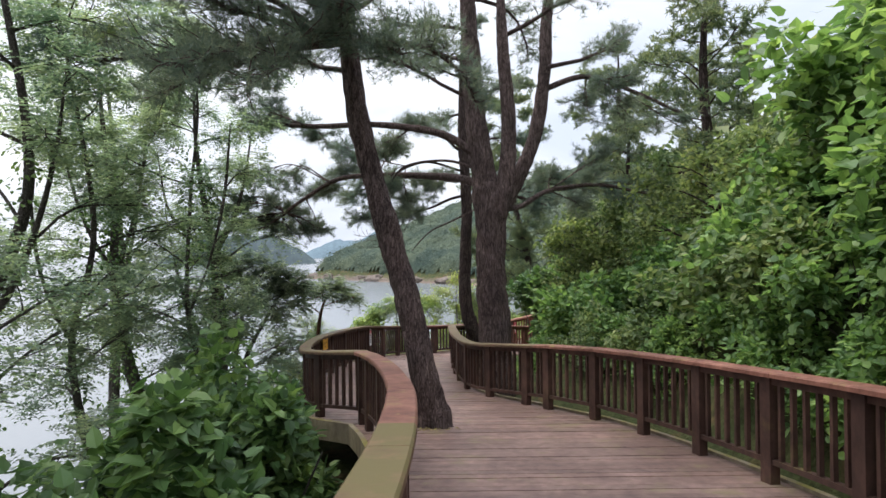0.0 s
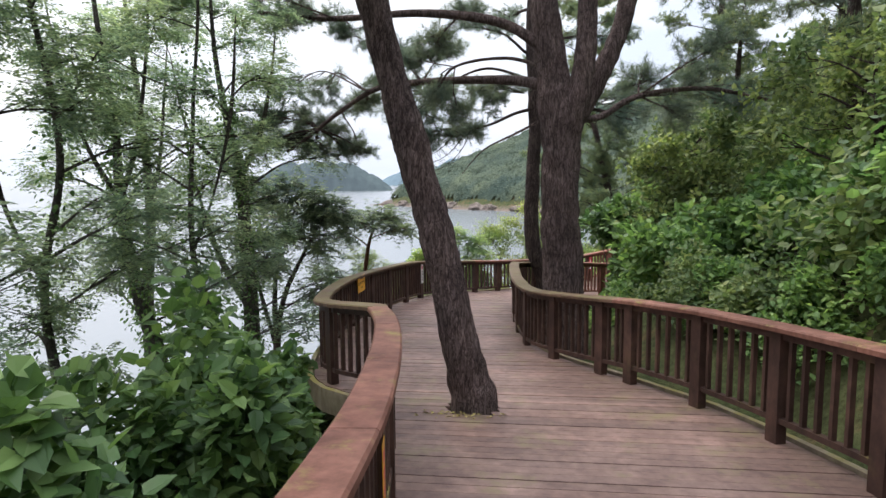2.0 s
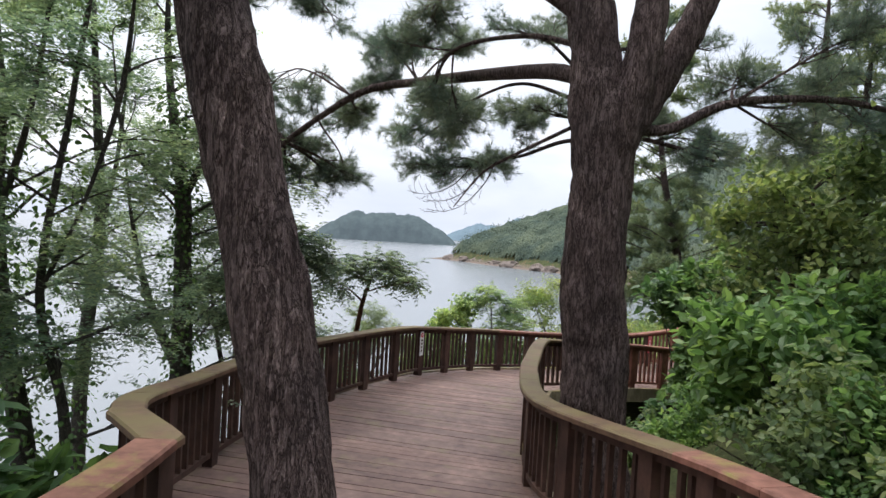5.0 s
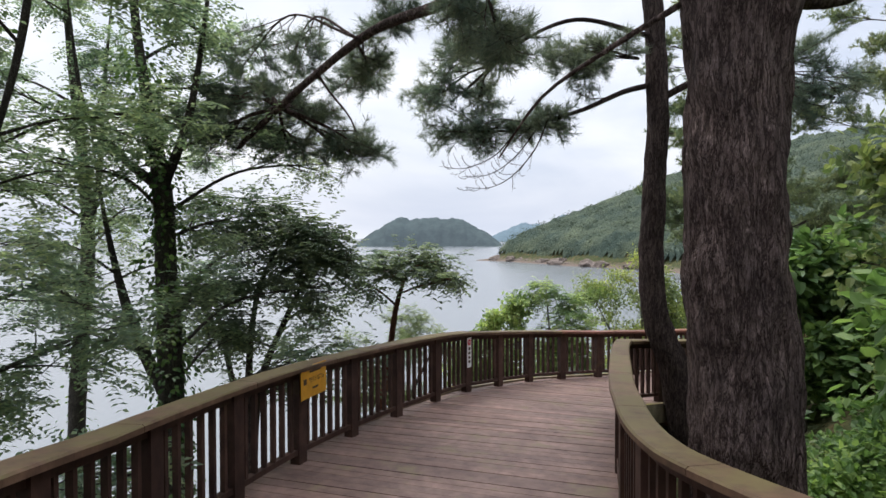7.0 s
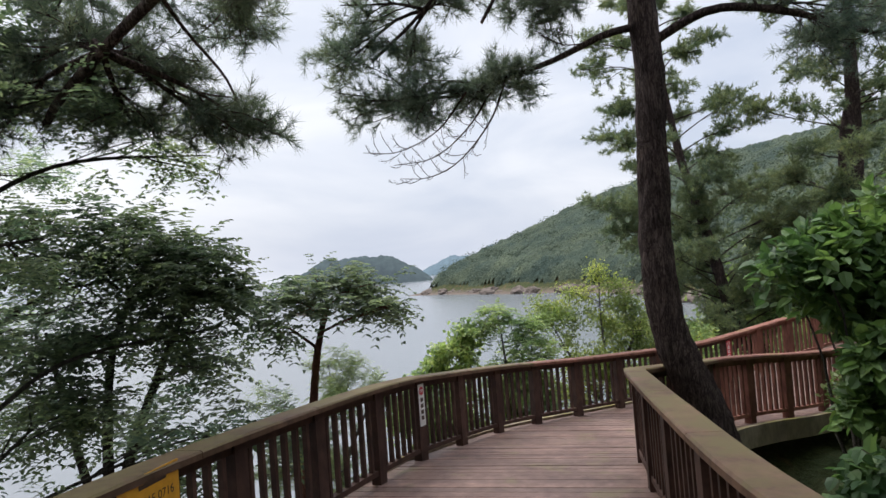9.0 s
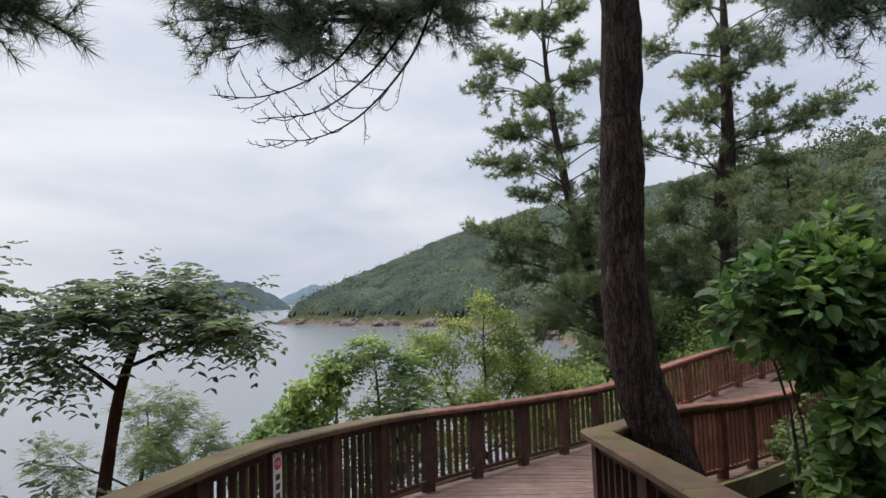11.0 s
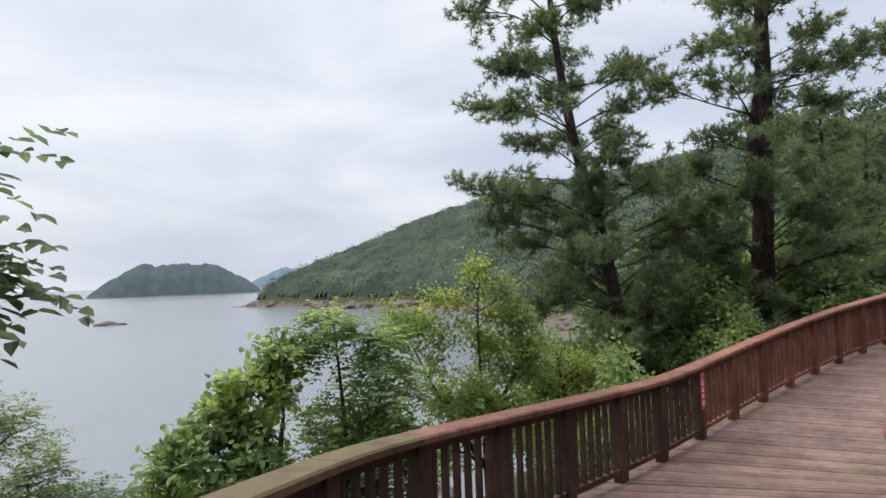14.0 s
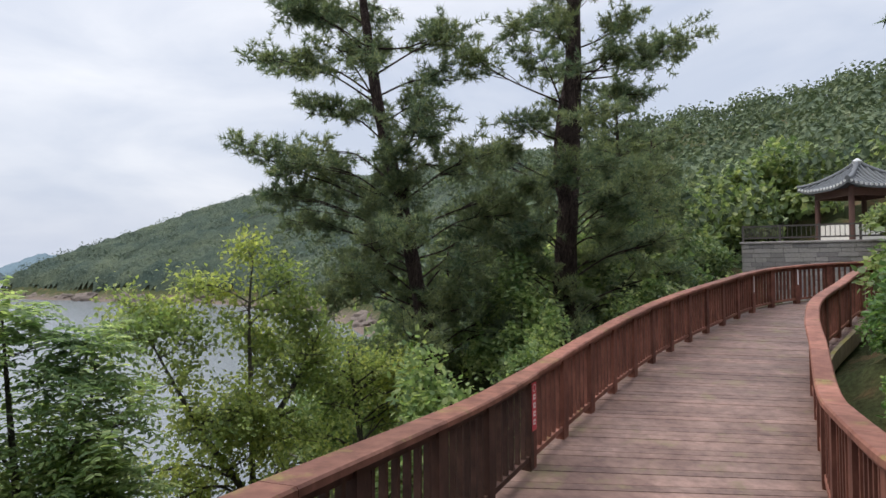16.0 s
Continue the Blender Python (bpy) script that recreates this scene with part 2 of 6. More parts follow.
def far_hill(name, col, haze_col, haze_glow):
    """Distance: wooded hills; kilometres of sea haze put in as bluish colour and emission."""
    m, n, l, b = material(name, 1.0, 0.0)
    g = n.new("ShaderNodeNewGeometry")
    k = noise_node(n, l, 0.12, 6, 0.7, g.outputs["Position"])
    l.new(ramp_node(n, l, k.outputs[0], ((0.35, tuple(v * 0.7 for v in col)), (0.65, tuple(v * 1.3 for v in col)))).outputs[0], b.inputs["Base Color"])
    b.inputs["Emission Color"].default_value = (*haze_col, 1)
    b.inputs["Emission Strength"].default_value = haze_glow
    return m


HILL_ISLAND = far_hill("island_wood_hazed", (0.036, 0.048, 0.044), (0.30, 0.37, 0.46), 0.18)
HILL_FAR = far_hill("far_hills_hazed", (0.06, 0.085, 0.095), (0.32, 0.42, 0.54), 0.3)

# ---- building helpers ----
RNG = np.random.default_rng(7)


def mesh_of(name, verts, faces, mat, smooth=False):
    me = bpy.data.meshes.new(name)
    verts = np.asarray(verts, dtype=np.float32)
    faces = np.asarray(faces, dtype=np.int32)
    k = faces.shape[1]
    me.vertices.add(len(verts))
    me.vertices.foreach_set("co", verts.ravel())
    me.loops.add(faces.size)
    me.loops.foreach_set("vertex_index", faces.ravel())
    me.polygons.add(len(faces))
    me.polygons.foreach_set("loop_start", np.arange(0, faces.size, k, dtype=np.int32))
    me.polygons.foreach_set("loop_total", np.full(len(faces), k, dtype=np.int32))
    me.polygons.foreach_set("use_smooth", np.full(len(faces), smooth, dtype=bool))
    me.update(calc_edges=True)
    me.materials.append(mat)
    return me


def piece(name, me, parent=None, label="", at=None):
    ob = new(name, me)
    ob.parent = parent
    if at is not None:
        ob.matrix_basis = at
    return tagged(ob, label) if label else ob


def empty(name, at=(0, 0, 0)):
    ob = new(name)
    ob.location = at
    return ob


class Solid:
    """Collects quads: boxes, tubes and swept bars, into one mesh."""

    def __init__(self):
        self.v, self.f = [], []

    def ring(self, rows):
        base = len(self.v)
        k = len(rows[0])
        for r in rows:
            self.v.extend(r)
        for i in range(len(rows) - 1):
            for j in range(k):
                a, b = base + i * k + j, base + i * k + (j + 1) % k
                self.f.append((a, b, b + k, a + k))
        if k == 4:
            self.f.append((base + 3, base + 2, base + 1, base))
            e = base + (len(rows) - 1) * k
            self.f.append((e, e + 1, e + 2, e + 3))
        else:
            for end, turn in ((base, -1), (base + (len(rows) - 1) * k, 1)):
                c = len(self.v)
                r = self.v[end:end + k]
                self.v.append(tuple(sum(p[a] for p in r) / k for a in range(3)))
                for j in range(k):
                    a, b = end + j, end + (j + 1) % k
                    self.f.append((a, b, c, c) if turn > 0 else (b, a, c, c))

    def box(self, x0, y0, z0, x1, y1, z1, bevel=0.0):
        if not bevel:
            self.ring([[(x0, y0, z), (x1, y0, z), (x1, y1, z), (x0, y1, z)] for z in (z0, z1)])
            return
        e = bevel
        rows = []
        for z, k in ((z0, e), (z0 + e, 0), (z1 - e, 0), (z1, e)):
            rows.append([(x0 + k, y0 + k, z), (x1 - k, y0 + k, z), (x1 - k, y1 - k, z), (x0 + k, y1 - k, z)])
        self.ring(rows)

    def bar(self, path, width, z_low, z_high, bevel=0.0):
        """A bar of rectangular section along a path of (x, y, z)."""
        rows = []
        for i, p in enumerate(path):
            a, b = path[max(0, i - 1)], path[min(len(path) - 1, i + 1)]
            d = math.hypot(b[0] - a[0], b[1] - a[1]) or 1
            nx, ny = -(b[1] - a[1]) / d * width / 2, (b[0] - a[0]) / d * width / 2
            if bevel:
                q = 1 - 2 * bevel / width
                rows.append([(p[0] + nx, p[1] + ny, p[2] + z_low), (p[0] - nx, p[1] - ny, p[2] + z_low),
                             (p[0] - nx, p[1] - ny, p[2] + z_high - bevel), (p[0] - nx * q, p[1] - ny * q, p[2] + z_high),
                             (p[0] + nx * q, p[1] + ny * q, p[2] + z_high), (p[0] + nx, p[1] + ny, p[2] + z_high - bevel)])
            else:
                rows.append([(p[0] + nx, p[1] + ny, p[2] + z_low), (p[0] - nx, p[1] - ny, p[2] + z_low),
                             (p[0] - nx, p[1] - ny, p[2] + z_high), (p[0] + nx, p[1] + ny, p[2] + z_high)])
        self.ring(rows)

    def tube(self, path, radii, sides=8, rough=0.0):
        rows = []
        ref = Vector((0.31, 0.95, 0.1)).normalized()
        for i, p in enumerate(path):
            a, b = Vector(path[max(0, i - 1)]), Vector(path[min(len(path) - 1, i + 1)])
            t = (b - a).normalized()
            u = (ref - t * ref.dot(t)).normalized()
            w = t.cross(u)
            r = []
            for j in range(sides):
                an = 2 * math.pi * j / sides
                o = u * math.cos(an) + w * math.sin(an)
                k = radii[i]
                if rough:
                    q = Vector(p) + o * k
                    k *= 1 + rough * noise.noise((q.x * 16, q.y * 16, q.z * 5)) + rough * 0.9 * noise.noise((q.x * 4, q.y * 4, q.z * 1.8))
                r.append(tuple(Vector(p) + o * k))
            rows.append(r)
        self.ring(rows)

    def mesh(self, name, mat, smooth=False):
        tri = [f for f in self.f if f[2] == f[3]]
        quad = [f for f in self.f if f[2] != f[3]]
        me = bpy.data.meshes.new(name)
        me.from_pydata(self.v, [], quad + [f[:3] for f in tri])
        if smooth:
            me.polygons.foreach_set("use_smooth", [True] * len(me.polygons))
        me.update()
        me.materials.append(mat)
        return me


def spline(points, step):
    """Smooth path through control points (Catmull-Rom), in about equal steps."""
    p = [np.array(q, float) for q in points]
    p = [2 * p[0] - p[1], *p, 2 * p[-1] - p[-2]]
    out = []
    for i in range(1, len(p) - 2):
        a, b, c, d = p[i - 1:i + 3]
        k = max(1, int(np.linalg.norm(c - b) / step))
        for j in range(k):
            t = j / k
            out.append(0.5 * (2 * b + (c - a) * t + (2 * a - 5 * b + 4 * c - d) * t * t + (3 * b - a - 3 * c + d) * t ** 3))
    out.append(p[-2])
    return out


# ---- the walkway: left and right edges, station by station, and the deck's height ----
LEFT = [(-0.62, -4.0), (-0.40, -1.5), (-0.27, 1.0), (-0.235, 2.8), (-0.29, 4.2), (-0.40, 5.2), (-0.6, 6.4), (-0.84, 7.45), (-1.08, 8.2), (-1.13, 8.29), (-1.6, 8.68), (-1.7, 8.78), (-2.02, 9.35),
        (-2.4, 10.9), (-2.5, 12.5), (-2.4, 14.0), (-2.16, 15.4), (-1.99, 16.35), (-1.95, 16.5), (-1.65, 17.5), (-1.25, 18.5), (-0.76, 19.25), (-0.1, 20.05),
        (1.08, 21.2), (1.8, 21.9), (2.52, 22.5), (3.82, 23.45), (5.28, 24.45), (6.85, 25.4), (8.9, 26.4), (11.0, 27.3), (12.6, 27.5), (14.0, 27.0), (15.2, 25.6)]
RIGHT = [(2.9, -4.0), (2.95, -1.5), (2.98, 1.0), (2.96, 2.8), (2.88, 4.2), (2.78, 5.2), (2.57, 6.4), (2.31, 7.45), (2.06, 8.2), (2.02, 8.29), (1.84, 8.68), (1.78, 8.78), (1.48, 9.35),
         (0.55, 10.95), (0.29, 12.4), (0.22, 14.0), (0.2, 15.3), (0.225, 16.27), (0.31, 16.42), (0.92, 17.35), (1.5, 18.3), (2.1, 18.96), (2.72, 19.53),
         (3.62, 20.34), (4.12, 20.77), (4.67, 21.22), (5.8, 22.1), (7.0, 23.05), (8.4, 24.0), (10.0, 24.75), (11.3, 25.3), (12.0, 25.3), (12.6, 24.9), (13.0, 24.2)]
DROP = [0.2, 0.08, -0.05, -0.21, -0.33, -0.42, -0.52, -0.61, -0.675, -0.68, -0.72, -0.73, -0.78, -0.9, -0.97, -1.05, -1.12, -1.2, -1.22, -1.34, -1.46, -1.55, -1.64,
        -1.73, -1.77, -1.73, -1.58, -1.42, -1.26, -1.06, -0.86, -0.74, -0.66, -0.6]
stations = spline([(a[0], a[1], b[0], b[1], z) for a, b, z in zip(LEFT, RIGHT, DROP)], 0.03)
EDGE_L = [(s[0], s[1], s[4]) for s in stations]
EDGE_R = [(s[2], s[3], s[4]) for s in stations]
MID = np.array([((s[0] + s[2]) / 2, (s[1] + s[3]) / 2, s[4]) for s in stations])
HALF = np.array([math.hypot(s[0] - s[2], s[1] - s[3]) / 2 for s in stations])


def resample(path, step, first=0.0):
    """Points and headings at even steps along a path."""
    out, run, want = [], 0.0, first
    for a, b in zip(path, path[1:]):
        d = math.hypot(b[0] - a[0], b[1] - a[1])
        while d > 0 and run + d >= want:
            k = (want - run) / d
            out.append((a[0] + (b[0] - a[0]) * k, a[1] + (b[1] - a[1]) * k, a[2] + (b[2] - a[2]) * k, math.atan2(b[1] - a[1], b[0] - a[0])))
            want += step
        run += d
    return out


RAIL_H = 0.87
post_me = Solid()
post_me.box(-0.065, -0.045, -0.16, 0.065, 0.045, RAIL_H - 0.05, 0.006)
post_me = post_me.mesh("post", POST_DARK)
post_red = post_me.copy()
post_red.materials[0] = POST_RED
bal_me = Solid()
bal_me.box(-0.017, -0.02, 0.1, 0.017, 0.02, RAIL_H - 0.06, 0.003)
bal_me = bal_me.mesh("baluster", POST_DARK)
bal_red = bal_me.copy()
bal_red.materials[0] = POST_RED


def railing(path, label, top_mat, red=False, bay=0.93, anchor=None, wide=0.2):
    root = tagged(empty("deck_railing", path[len(path) // 2]), label, "railing", "railings of the walkway")
    inv = Matrix.Translation(-Vector(path[len(path) // 2]))
    body = POST_RED if red else POST_DARK
    first = 0.1
    if anchor:
        k = min(range(len(path)), key=lambda i: math.hypot(path[i][0] - anchor[0], path[i][1] - anchor[1]))
        first = sum(math.hypot(b[0] - a[0], b[1] - a[1]) for a, b in zip(path[:k], path[1:k + 1])) % bay
    for nm, w, z0, z1, mt, bv in (("handrail", wide, RAIL_H - 0.045, RAIL_H, top_mat, 0.012), ("top_rail", 0.05, RAIL_H - 0.115, RAIL_H - 0.047, body, 0),
                                  ("bottom_rail", 0.06, 0.085, 0.13, top_mat if red else body, 0)):
        part_len = 62 if nm == "handrail" else len(path)
        for i in range(0, len(path) - 1, part_len):
            run_ = path[i:i + part_len + 1]
            if len(run_) < 2:
                continue
            pts = run_[::2] if (len(run_) - 1) % 2 == 0 else run_[::2] + [run_[-1]]
            if i and len(pts) > 1:
                d = math.dist(pts[0], pts[1]) or 1
                pts[0] = tuple(a + (b - a) * min(0.5, 0.005 / d) for a, b in zip(pts[0], pts[1]))
            s = Solid()
            s.bar(pts, w, z0, z1, bv)
            piece(nm, s.mesh(nm, mt), root, at=inv)
    posts = resample(path, bay, first)
    for i, (x, y, z, a) in enumerate(posts):
        piece("post", post_red if red else post_me, root, at=inv @ Matrix.Translation((x, y, z)) @ Matrix.Rotation(a, 4, "Z"))
    for x, y, z, a in resample(path, bay / 7, first % (bay / 7)):
        k = min(math.hypot(x - q[0], y - q[1]) for q in posts)
        if k > 0.07:
            piece("baluster", bal_red if red else bal_me, root, at=inv @ Matrix.Translation((x, y, z)) @ Matrix.Rotation(a, 4, "Z"))
    return posts


def nearest(path, x, y):
    return min(range(len(path)), key=lambda i: math.hypot(path[i][0] - x, path[i][1] - y))


kink, brown, up_l = nearest(EDGE_L, -1.08, 8.2), nearest(EDGE_L, -0.95, 19.0), nearest(EDGE_L, 2.52, 22.5)
bend, cor = nearest(EDGE_R, 1.42, 9.45), nearest(EDGE_R, 0.28, 16.26)
RAIL_L = [(x, y, z + 0.085 * min(1.0, max(0.0, (10.2 - y) / 1.9))) for x, y, z in EDGE_L]
mossy = nearest(EDGE_L, -0.25, 3.1)
RAIL_R = [(x, y, z + 0.085 * min(1.0, max(0.0, (11.0 - y) / 1.8))) for x, y, z in EDGE_R]
railing(RAIL_L[:mossy + 1], "dark timber railing with an olive mossy handrail", RAIL_OLIVE)
railing(RAIL_L[mossy:kink + 1], "brown stained timber railing beside the deck, worn handrail", RAIL_BROWN)
posts_sea = railing(RAIL_L[kink:brown + 1], "dark timber railing with mossy handrail along the sea side", RAIL_MOSSY, bay=0.97, anchor=(-1.99, 16.48))
railing(EDGE_L[brown:up_l + 1], "brown timber railing where the ramp begins", RAIL_BROWN, bay=0.97, anchor=(1.08, 21.2))
posts_ramp = railing(EDGE_L[up_l:], "reddish timber railing climbing along the ramp's sea side", RAIL_RED, True, 0.87, anchor=(2.52, 22.5), wide=0.175)
railing(RAIL_R[:bend + 1], "dark brown timber railing along the hillside edge", RAIL_BROWN, bay=1.04, anchor=(2.55, 6.35))
turn_r = nearest(EDGE_R, 1.2, 17.95)
railing(RAIL_R[bend:turn_r + 1], "mossy dark timber railing round the two pines", RAIL_MOSSY, bay=0.96, anchor=(0.28, 16.2))
railing(EDGE_R[turn_r:], "reddish brown timber railing on the ramp's hillside edge", RAIL_RED, True, 0.9, wide=0.17)

# deck boards, one by one
floor = tagged(empty("floor", tuple(MID[0])), "weathered reddish brown timber deck boards laid across the walkway", "floor", kind="structure")
f_inv = Matrix.Translation(-Vector(MID[0]))
run = np.concatenate([[0], np.cumsum(np.linalg.norm(np.diff(MID[:, :2], axis=0), axis=1))])
cuts = np.arange(0, run[-1], 0.128)


def across(s):
    i = min(len(stations) - 2, int(np.searchsorted(run, s, "right")) - 1)
    k = (s - run[i]) / max(1e-6, run[i + 1] - run[i])
    st = stations[i] * (1 - k) + stations[i + 1] * k
    ax, ay = st[0] - st[2], st[1] - st[3]
    d = math.hypot(ax, ay)
    ax, ay = ax / d * 0.12, ay / d * 0.12
    return (st[0] + ax, st[1] + ay, st[4]), (st[2] - ax, st[3] - ay, st[4])


TRUNK_HOLE = (-0.12, 8.05)
boards_gap = 0.007
for i, s in enumerate(cuts[:-1]):
    (a, b), (c, d) = across(s + boards_gap / 2), across(cuts[i + 1] - boards_gap / 2)
    lift = float(RNG.uniform(-0.0025, 0.0025))
    spans = [(0.0, 1.0)]
    my = (a[1] + c[1]) / 2
    if abs((a[1] + b[1] + c[1] + d[1]) / 4 - TRUNK_HOLE[1]) < 0.235:
        r = math.sqrt(0.25 ** 2 - ((a[1] + b[1] + c[1] + d[1]) / 4 - TRUNK_HOLE[1]) ** 2)
        w = b[0] - a[0]
        spans = [(0.0, (TRUNK_HOLE[0] - r - a[0]) / w), ((TRUNK_HOLE[0] + r - a[0]) / w, 1.0)]
    for u0, u1 in spans:
        so = Solid()
        q = [tuple(p[k] + (e[k] - p[k]) * u for k in range(3)) for p, e, u in ((a, b, u0), (a, b, u1), (c, d, u1), (c, d, u0))]
        so.ring([[(x, y, z + h + lift) for x, y, z in q] for h in (-0.03, 0.0)])
        piece("plank", so.mesh("plank", DECK), floor, at=f_inv)

# joists and edge boards under the deck
for nm, path, w in (("edge_board", EDGE_L, 0.1), ("edge_board", EDGE_R, 0.1)):
    so = Solid()
    side = 1 if path is EDGE_L else -1
    out = []
    for i, p in enumerate(path[::5]):
        j = min(len(path) - 1, i * 5 + 1)
        a, b = path[max(0, j - 2)], path[min(len(path) - 1, j + 2)]
        d = math.hypot(b[0] - a[0], b[1] - a[1])
        out.append((p[0] - (b[1] - a[1]) / d * 0.16 * side, p[1] + (b[0] - a[0]) / d * 0.16 * side, p[2]))
    so.bar(out, 0.06, -0.24, 0.025)
    piece(nm, so.mesh(nm, EDGE), floor, "pale weathered edge board", f_inv)

# ---- ground: one sheet with the shore, the hill and the headland ----
SHORE = [(-60, -600), (-22, -160), (-12, -30), (-9.5, 0), (-9.5, 10), (-9, 18), (-7.5, 24), (-3, 32), (5, 42), (16, 58), (22, 80), (27, 115), (22, 152),
         (12, 185), (2, 203), (-12, 214), (-28, 232), (-42, 248), (-56, 262), (-50, 285), (-22, 330), (40, 420), (260, 640), (900, 1300)]
shore = np.array(spline(SHORE, 4.0))


def inland(x, y):
    """Signed distance to the shore: positive on land."""
    x, y = np.atleast_1d(x).astype(float), np.atleast_1d(y).astype(float)
    best = np.full(x.shape, 1e9)
    sign = np.ones(x.shape)
    for (x0, y0), (x1, y1) in zip(shore[:-1], shore[1:]):
        dx, dy = x1 - x0, y1 - y0
        t = np.clip(((x - x0) * dx + (y - y0) * dy) / (dx * dx + dy * dy), 0, 1)
        d = np.hypot(x - x0 - t * dx, y - y0 - t * dy)
        s = np.where(dx * (y - y0) - dy * (x - x0) < 0, 1.0, -1.0)
        near = d < best
        best, sign = np.where(near, d, best), np.where(near, s, sign)
    return best * sign


def height(x, y):
    x, y = np.atleast_1d(x).astype(float), np.atleast_1d(y).astype(float)
    d = inland(x, y)
    far = np.clip((y - 95) / 90, 0, 1)
    h1 = np.interp(d, [-30, 0, 2, 6, 10, 13, 18, 30, 60, 110, 250], [-3, 0, 1.8, 4.6, 7.2, 8.3, 10.6, 13.6, 26, 46, 60])
    h2 = np.interp(d, [-30, 0, 2, 8, 30, 60, 110, 250], [-3, 0, 2.6, 6.2, 17, 31.5, 50, 66])
    z = SEA + h1 * (1 - far) + h2 * far
    k = np.clip(1.6 - np.hypot((x - 19) / 7.5, (y - 31) / 8.5), 0, 1)
    z = z * (1 - k) + np.minimum(z, -0.75) * k
    near = np.hypot(x, y - 12) < 90
    if near.any():
        xs, ys = x[near], y[near]
        gap = np.full(xs.shape, 1e9)
        zd = np.zeros(xs.shape)
        sd = np.zeros(xs.shape)
        for p, hw, st in zip(MID[::8], HALF[::8], stations[::8]):
            g = np.hypot(xs - p[0], ys - p[1]) - hw
            right = (xs - p[0]) * (st[2] - st[0]) + (ys - p[1]) * (st[3] - st[1])
            m = g < gap
            gap, zd, sd = np.where(m, g, gap), np.where(m, p[2], zd), np.where(m, right, sd)
        want = zd - np.where(sd > 0, 0.45 - np.clip(gap - 0.4, 0, 9) * 0.75, 0.72 + np.clip(gap, 0, 9) * 0.7)
        k = np.clip(1 - gap / 4.0, 0, 1) ** 0.7
        z[near] = z[near] * (1 - k) + want * k
        z[near] += np.where(sd > 0, 2.6 * np.clip((gap - 0.9) / 2.0, 0, 1) * np.clip((9.6 - ys) / 3.0, 0, 1), 0.0)
        z[near] -= 1.5 * np.exp(-((xs - 2.1) / 1.2) ** 2 - ((ys - 15.2) / 1.9) ** 2)
    return z


def sheet():
    rad = np.concatenate([np.arange(0.0, 30, 0.6), np.arange(30, 80, 2.0), np.arange(80, 420, 7.0), [450, 520, 640, 900, 1400]])
    ang = np.linspace(0, 2 * np.pi, 201)[:-1]
    R, A = np.meshgrid(rad, ang, indexing="ij")
    X, Y = (R * np.cos(A)).ravel() + 1.0, (R * np.sin(A)).ravel() + 12.0
    Z = height(X, Y)
    lump = np.array([noise.fractal((x * 0.35, y * 0.35, 0.0), 1.0, 2.0, 4) for x, y in zip(X, Y)])
    Z = Z + lump * np.clip(0.15 + R.ravel() * 0.02, 0, 1.4)
    k = len(ang)
    f = []
    for i in range(len(rad) - 1):
        for j in range(k):
            f.append((i * k + j, (i + 1) * k + j, (i + 1) * k + (j + 1) % k, i * k + (j + 1) % k))
    return np.stack([X, Y, Z], 1), f


gv, gf = sheet()
tagged(new("ground", mesh_of("ground", gv, gf, GROUND, True)), "brown soil hillside with low green cover falling to the sea", "ground", kind="structure")
wa = Solid()
wa.v = [(-4600, -4600, SEA), (4600, -4600, SEA), (4600, 4600, SEA), (-4600, 4600, SEA)]
wa.f = [(0, 1, 2, 3)]
tagged(new("water", wa.mesh("water", WATER)), "calm grey silty sea under an overcast sky", "sea", kind="structure")


def hz(x, y):
    return float(height(x, y)[0])


# ---- distance: island, far hills, reef ----
def ridge(name, az0, az1, dist, depth, profile, mat, label, seed):
    n, k = 90, 14
    rows = []
    for i in range(n + 1):
        u = i / n
        a = radians(az0 + (az1 - az0) * u)
        top = profile(u) * (1 + 0.10 * noise.fractal((u * 14, seed, 0), 1.0, 2.0, 4)) + 0.9 * noise.noise((u * 160, seed, 3))
        for j in range(k + 1):
            w = j / k
            d = dist + depth * (w - 0.5) + 3 * noise.noise((u * 25, w * 6, seed))
            z = SEA - 0.5 + max(0.0, top) * min(1.0, math.sin(math.pi * w) ** 0.55 + 0.06 * noise.noise((u * 30, w * 9, seed)))
            rows.append((math.sin(a) * d, 15 + math.cos(a) * d, z))
    f = [(i * (k + 1) + j, (i + 1) * (k + 1) + j, (i + 1) * (k + 1) + j + 1, i * (k + 1) + j + 1) for i in range(n) for j in range(k)]
    return tagged(new(name, mesh_of(name, rows, f, mat, True)), label, "hill", kind="structure")


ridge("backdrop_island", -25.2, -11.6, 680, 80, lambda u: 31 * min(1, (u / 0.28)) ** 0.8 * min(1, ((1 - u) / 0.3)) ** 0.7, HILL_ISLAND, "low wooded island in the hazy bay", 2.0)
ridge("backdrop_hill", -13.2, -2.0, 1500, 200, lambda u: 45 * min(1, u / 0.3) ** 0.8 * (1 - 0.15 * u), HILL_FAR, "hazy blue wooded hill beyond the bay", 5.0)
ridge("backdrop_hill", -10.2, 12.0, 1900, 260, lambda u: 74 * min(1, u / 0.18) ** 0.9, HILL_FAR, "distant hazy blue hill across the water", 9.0)


